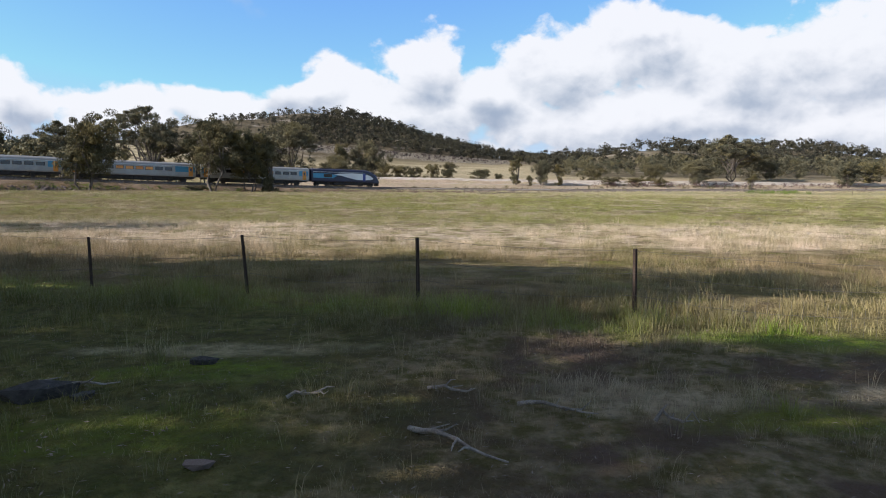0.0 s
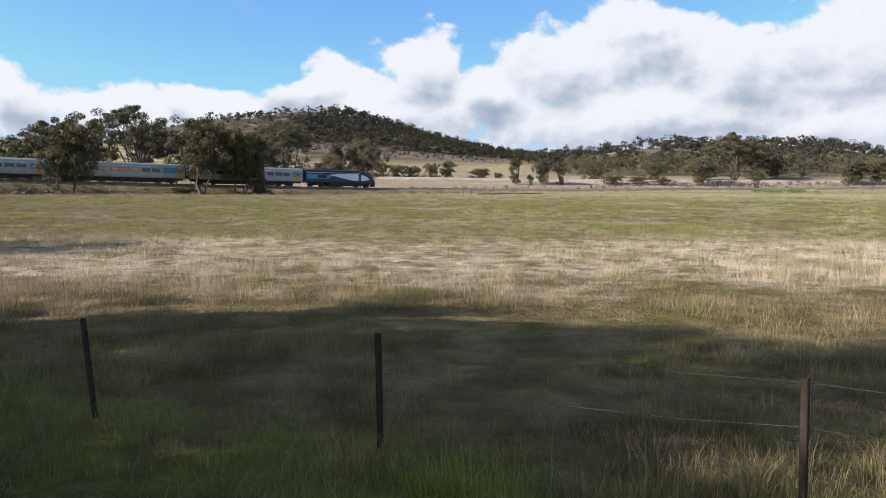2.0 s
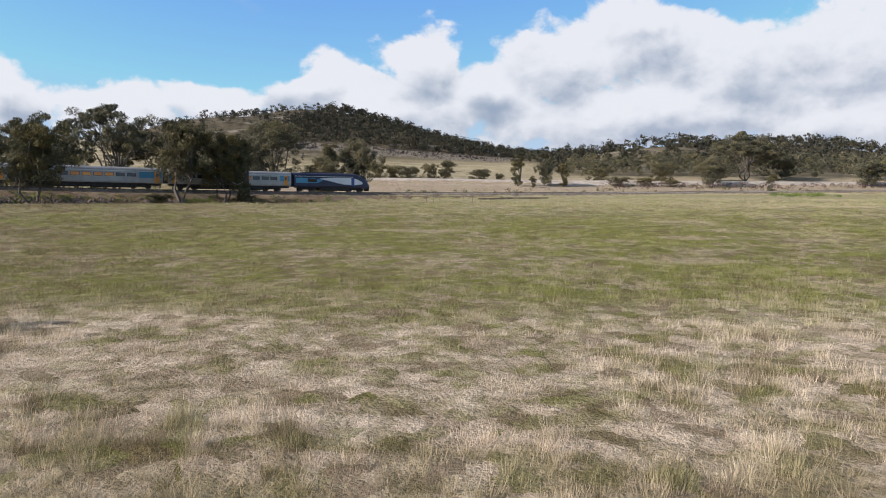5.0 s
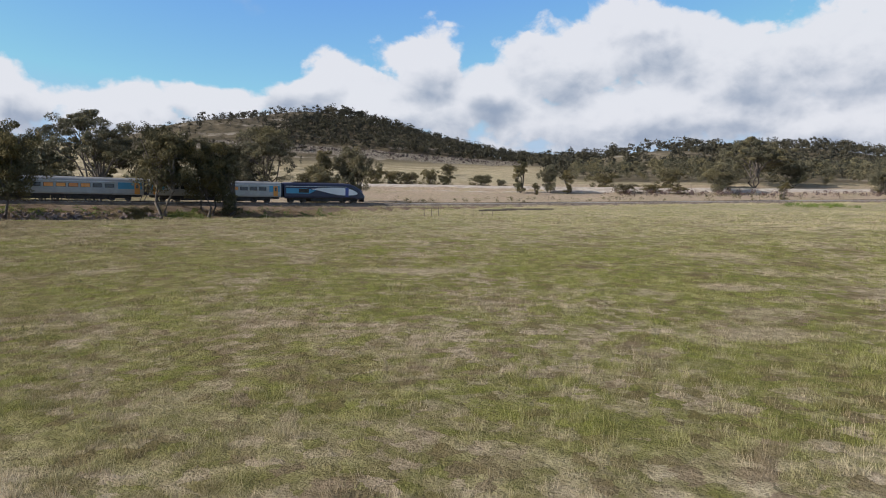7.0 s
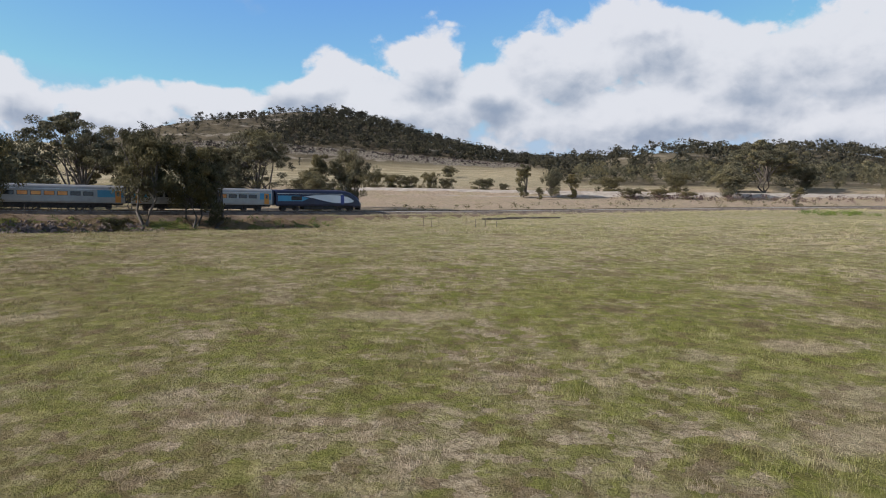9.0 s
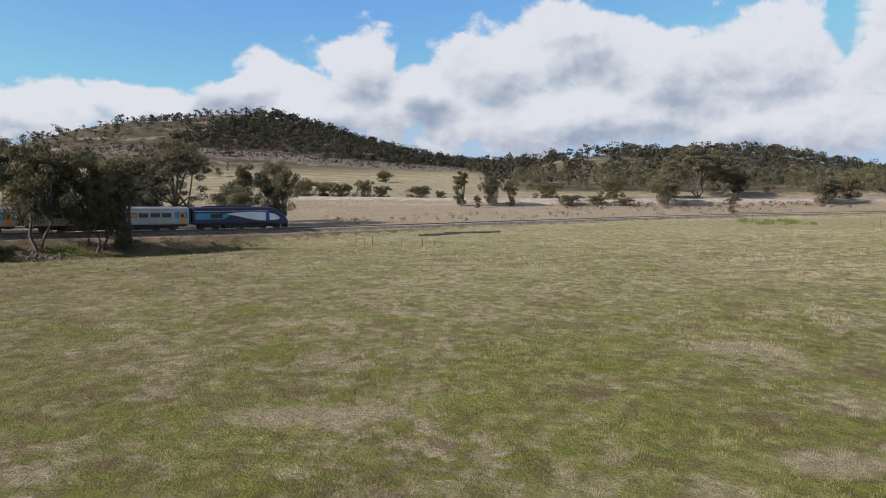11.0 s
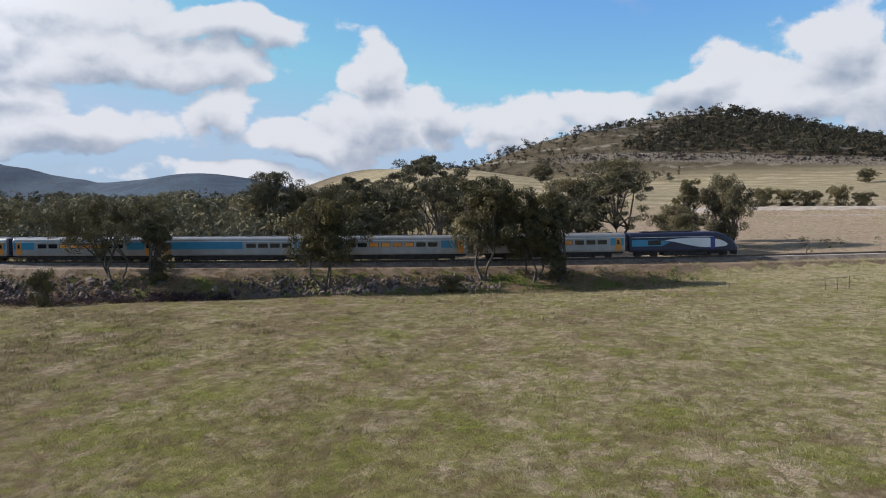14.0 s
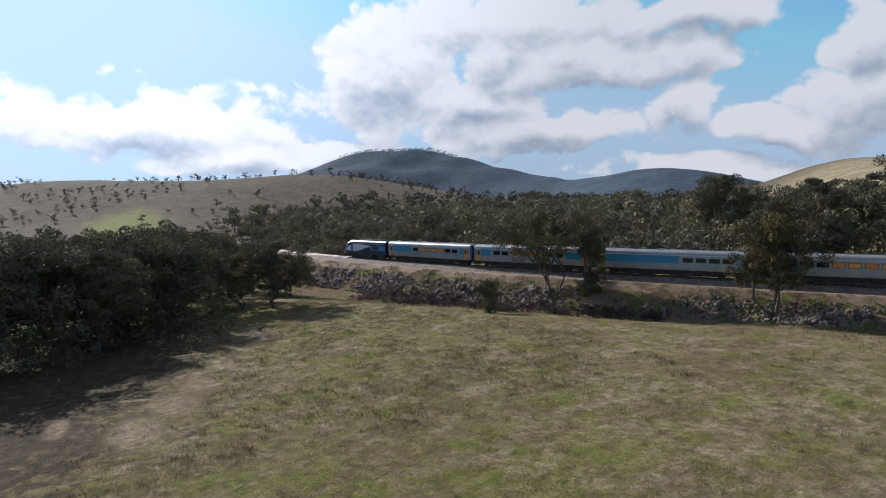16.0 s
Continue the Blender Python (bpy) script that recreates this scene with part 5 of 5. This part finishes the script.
def rubble(name, label, spots, sizes, seed):
    rng = np.random.default_rng(seed)
    V, T, n = [], [], 0
    src = []
    for me in STONES:
        v = np.array([q.co for q in me.vertices])
        src.append((v, np.array([list(q.vertices) for q in me.polygons])))
    z = land(spots[:, 0], spots[:, 1])
    for (x, y), g, k in zip(spots, z, sizes):
        v, t = src[int(rng.integers(0, 6))]
        q = np.array(Euler(rng.uniform(0, 6, 3)).to_matrix()) @ (v * k).T
        V.append(q.T + [x, y, g + k * 0.15])
        T.append(t + n)
        n += len(v)
    return tagged(new(name, mesh_of(name, np.concatenate(V), np.concatenate(T), [M_ROCK])), label, "rocks", kind="stuff")


rng = np.random.default_rng(9)
sp = along(rng.choice(heaped, 3400) + rng.normal(0, 3.2, 3400), 6.6 + 5.6 * rng.uniform(0, 1, 3400) ** 0.7)[:, :2]
rubble("bank_rubble", "smaller broken rocks between the armour stones", sp, rng.uniform(0.1, 0.36, len(sp)), 1)
sp = np.stack([rng.uniform(-190, 60, 420), 509 + rng.normal(0, 2.2, 420)], -1)
rubble("old_bank_rubble", "rocky face of the old bank under the hill", sp, rng.uniform(0.3, 0.9, len(sp)), 2)


def thicket(name, label, spots, height, mat, seed, per=26, leaf=0.3, radius=0.9):
    rng = np.random.default_rng(seed)
    z = land(spots[:, 0], spots[:, 1])
    C = np.stack([spots[:, 0], spots[:, 1], z + rng.uniform(0.25, 1.0, len(z)) * height], -1)
    v, t = leaf_cloud(rng, C, rng.uniform(0.5, 1.2, len(z)) * radius, per, leaf, droop=-0.5, squash=0.7)
    return tagged(new(name, mesh_of(name, v, t, [mat])), label, "scrub", kind="stuff")


sp = along(rng.uniform(424, 482, 420), rng.uniform(10.5, 15.5, 420))[:, :2]
thicket("bramble_thicket", "purple-brown leafless bramble at the bank's foot", sp, 0.75, M_BRAMBLE, 3, 44, 0.2, 0.75)
sp = np.stack([rng.uniform(-12, 120, 110), np.zeros(110)], -1)
sp[:, 1] = line_y[np.searchsorted(-line_x, -sp[:, 0])] + rng.uniform(9, 40, 110)
thicket("roadside_scrub", "low grey-green scrub in the bleached grass", sp, 0.9, M_LEAF_OLIVE, 4, 20, 0.3, 0.9)
sp = np.stack([rng.uniform(56, 150, 120), rng.uniform(246, 262, 120)], -1)
thicket("russet_scrub", "russet leafless scrub at the foot of the road bank", sp, 1.6, M_SCRUB, 5, 24, 0.4, 1.4)
sp = along(rng.uniform(360, 470, 260), rng.uniform(6.0, 14.0, 260))[:, :2]
thicket("bank_weeds", "green weeds on the bank below the track", sp, 0.35, M_WEED, 6, 40, 0.2, 0.8)

sp = np.stack([rng.uniform(83, 97, 60), rng.uniform(186, 198, 60)], -1)
thicket("weed_patch", "low patch of bright green weeds by the track", sp, 0.5, M_WEED, 8, 34, 0.25, 0.9)
# thicket added to fill in the dark shade under the creek trees
thicket("creek_undergrowth", "leafy thicket added for the dark shade beneath the creek trees", CREEK_SPOTS, 1.6, M_LEAF, 7, 30, 0.45, 1.7)

# ---------- fence ----------
def star_picket(x, y, top, lean, label):
    bm = bmesh.new()
    for k in range(3):
        a = k * 2.0944
        box(bm, 0.0, 0.034, -0.004, 0.004, -0.5, top)
        vs = bm.verts[-8:]
        bmesh.ops.rotate(bm, cent=(0, 0, 0), matrix=Matrix.Rotation(a, 3, "Z"), verts=vs)
    root = new("fence_post")
    root.matrix_world = pose(x, y, land1(x, y), 0, lean, 20)
    tagged(root, label, "fence post", "posts of the wire fence")
    part("post", bm, M_POST, root)
    return root


POSTS = [(-18.3, 18.6, 1.05, 0), (-14.5, 17.0, 1.1, 1.0), (-10.7, 15.45, 1.05, -1.2), (-6.95, 13.9, 0.98, -2.5), (-3.45, 12.4, 1.05, -4.8),
         (-0.4, 11.5, 1.06, -1.2), (2.8, 10.2, 1.06, -0.5), (6.2, 8.9, 1.05, -0.6), (9.6, 7.5, 1.05, 0.8), (13.0, 6.2, 1.05, 0)]
for x, y, h, lean in POSTS:
    star_picket(x, y, h, lean, "rusty steel star picket of the wire fence")
for k, f in enumerate((0.97, 0.66, 0.36)):
    run = []
    for (x0, y0, h0, _), (x1, y1, h1, _) in zip(POSTS, POSTS[1:]):
        a, b = Vector((x0, y0, land1(x0, y0) + f * h0)), Vector((x1, y1, land1(x1, y1) + f * h1))
        run += [a.lerp(b, q) - Vector((0, 0, 0.16 * q * (1 - q) * (1 + k))) for q in (0, 0.25, 0.5, 0.75)]
    run.append(b)
    wire = new("fence_wire", mesh_of("fence_wire", *tube(run, [0.0028] * len(run), 4), [M_WIRE]))
    tagged(wire, "slack old fence wire strung between the steel pickets", "fence wire", "wires of the fence")
# hinged-joint netting sagging between two of the pickets
bm = bmesh.new()
for (x0, y0, h0, _), (x1, y1, h1, _) in zip(POSTS[6:9], POSTS[7:10]):
    for k in range(26):
        t = k / 25
        x, y = x0 + (x1 - x0) * t, y0 + (y1 - y0) * t
        g = land1(x, y)
        rod(bm, (x, y, g + 0.02), (x + 0.02, y, g + 0.42), 0.0022, sides=3)
tagged(part("wire_netting", bm, M_WIRE), "low rusty wire netting along the fence", "wire netting")

# stakes and beams by the line
for k, (x, y, h) in enumerate([(-2.4, 145.2, 1.5), (-1.2, 145.6, 1.4), (0.0, 146.5, 1.5), (4.4, 145.4, 1.4), (6.0, 146.0, 1.3), (7.6, 146.4, 1.2), (9.4, 146.2, 1.0), (99.6, 172.0, 2.4), (101.4, 172.4, 2.2)]):
    root = new("stake")
    root.matrix_world = pose(x, y, land1(x, y), 0, (k * 37 % 9) - 4, k * 50)
    tagged(root, "short weathered timber stake standing in the grass", "stake", "stakes near the track")
    part("post", rod(bmesh.new(), (0, 0, -0.4), (0, 0, h), 0.05, 0.04, 7), M_TIMBER, root)
bm = rod(bmesh.new(), (-2.4, 145.2, land1(-2.4, 145.2) + 1.35), (-0.2, 146.3, land1(0, 146.3) + 1.35), 0.03, sides=6)
tagged(part("rail_bar", bm, M_TIMBER), "weathered bar across two stakes", "fence rail")
for k, (x, y, a, L) in enumerate([(17.5, 170.2, 8, 9.0), (12.6, 167.8, 14, 7.0), (21.0, 171.5, 4, 6.0), (10.0, 165.8, 10, 4.0)]):
    bm = boxed(-L / 2, L / 2, -0.14, 0.14, 0.0, 0.28, bevel=0.03)
    ob = part("old_beam", bm, M_TIMBER)
    ob.matrix_world = pose(x, y, land1(x, y) + 0.02, 0, 0, a)
    tagged(ob, "dark weathered timber beam lying in the grass by the track", "beam", "beams near the track")

# ---------- foreground litter ----------
def branch(x, y, turn, L, seed, label):
    rng = np.random.default_rng(seed)
    pts = [np.array([-L / 2, 0, 0.03])]
    for k in range(6):
        pts.append(pts[-1] + np.array([L / 6, rng.normal(0, 0.05 * L), 0]))
        pts[-1][2] = 0.04 + abs(rng.normal(0, 0.03))
    pieces = [tube(pts, np.linspace(0.024, 0.006, 7) * (0.6 + L * 0.5), 7)]
    for k in (1, 2, 3, 4):
        d = np.array([rng.uniform(0.1, 0.3), rng.choice([-1, 1]) * rng.uniform(0.12, 0.35), rng.uniform(0.0, 0.14)]) * L * 0.7
        pieces.append(tube([pts[k], pts[k] + d * 0.5 + rng.normal(0, 0.02, 3), pts[k] + d], np.array([0.011, 0.008, 0.003]) * (0.6 + L * 0.5), 5))
    v, t = joined(pieces)
    ob = new("fallen_branch", mesh_of("fallen_branch", v, t, [M_DEAD], smooth=True))
    ob.matrix_world = pose(x, y, land1(x, y), 0, 0, turn)
    return tagged(ob, label, "branch", "fallen branches")


branch(1.0, 6.1, -35, 0.75, 1, "pale bleached fallen branch in dry grass")
branch(0.05, 5.3, -55, 1.1, 2, "forked grey fallen branch lying in litter")
branch(1.95, 5.75, -15, 0.35, 3, "short bleached stick in dry grass")
branch(0.1, 6.7, -20, 0.5, 4, "thin grey fallen twig among grass")
branch(-1.2, 6.4, 25, 0.45, 5, "thin grey fallen twig among grass")
branch(-3.6, 6.75, 8, 0.9, 6, "dark dead branch lying against a boulder")
for x, y, a, b, c, turn, lab in [(-3.85, 6.6, 0.34, 0.2, 0.2, 25, "dark weathered boulder half sunk in grass"), (-2.65, 7.7, 0.17, 0.12, 0.1, 0, "small grey stone in sunlit grass"),
                                 (-3.35, 6.5, 0.14, 0.1, 0.09, 70, "small dark stone beside a boulder"), (-1.75, 5.0, 0.12, 0.1, 0.08, 10, "small grey stone in grass")]:
    ob = new("boulder", STONES[int(turn) % 6].copy())
    if a > 0.13:
        ob.data.materials.clear()
        ob.data.materials.append(M_DARKROCK)
    ob.matrix_world = pose(x, y, land1(x, y) + c * 0.25, 0, 0, turn) @ Matrix.Diagonal((a, b, c, 1))
    tagged(ob, lab, "rock", "foreground stones")
# leaf and bark litter
rng = np.random.default_rng(12)
n = 5200
x, y = rng.uniform(-8, 8, n), rng.uniform(2.5, 10, n)
z = land(x, y)
ax = np.stack([rng.normal(0, 1, n), rng.normal(0, 1, n), rng.normal(0, 0.15, n)], -1)
ax /= np.linalg.norm(ax, axis=1)[:, None]
sd = np.stack([-ax[:, 1], ax[:, 0], rng.normal(0, 0.3, n)], -1)
L = rng.uniform(0.01, 0.036, n)[:, None]
c = np.stack([x, y, z + 0.02], -1)
V = np.stack([c - ax * L, c + sd * L * 0.22, c + ax * L, c - sd * L * 0.22], 1).reshape(-1, 3)
i = np.arange(n)[:, None] * 4
tagged(new("leaf_litter", mesh_of("leaf_litter", V, np.concatenate([i + [0, 1, 2], i + [0, 2, 3]]), [M_LITTER])),
       "dry curled leaves and bark scraps on bare soil", "leaf litter", kind="stuff")

# ---------- sleepers ----------
SLEEPER = sleeper_mesh()
for k in range(290):
    hang("sleeper", SLEEPER, track, at=placed_on_line(340 + k * 0.62))
V, T, n = [], [], 0
src = np.array([v.co for v in SLEEPER.vertices])
tri = [[p.vertices[0], p.vertices[j], p.vertices[j + 1]] for p in SLEEPER.polygons for j in range(1, len(p.vertices) - 1)]
for s in list(np.arange(90, 339.9, 0.62)) + list(np.arange(520, 620, 0.62)):
    m = np.array(placed_on_line(s))
    V.append(src @ m[:3, :3].T + m[:3, 3])
    T.append(np.array(tri) + n)
    n += len(src)
far = new("far_sleepers", mesh_of("far_sleepers", np.concatenate(V), np.concatenate(T), [M_SLEEPER]))
far.parent = track
tagged(far, "concrete sleepers further along the track", kind="stuff")
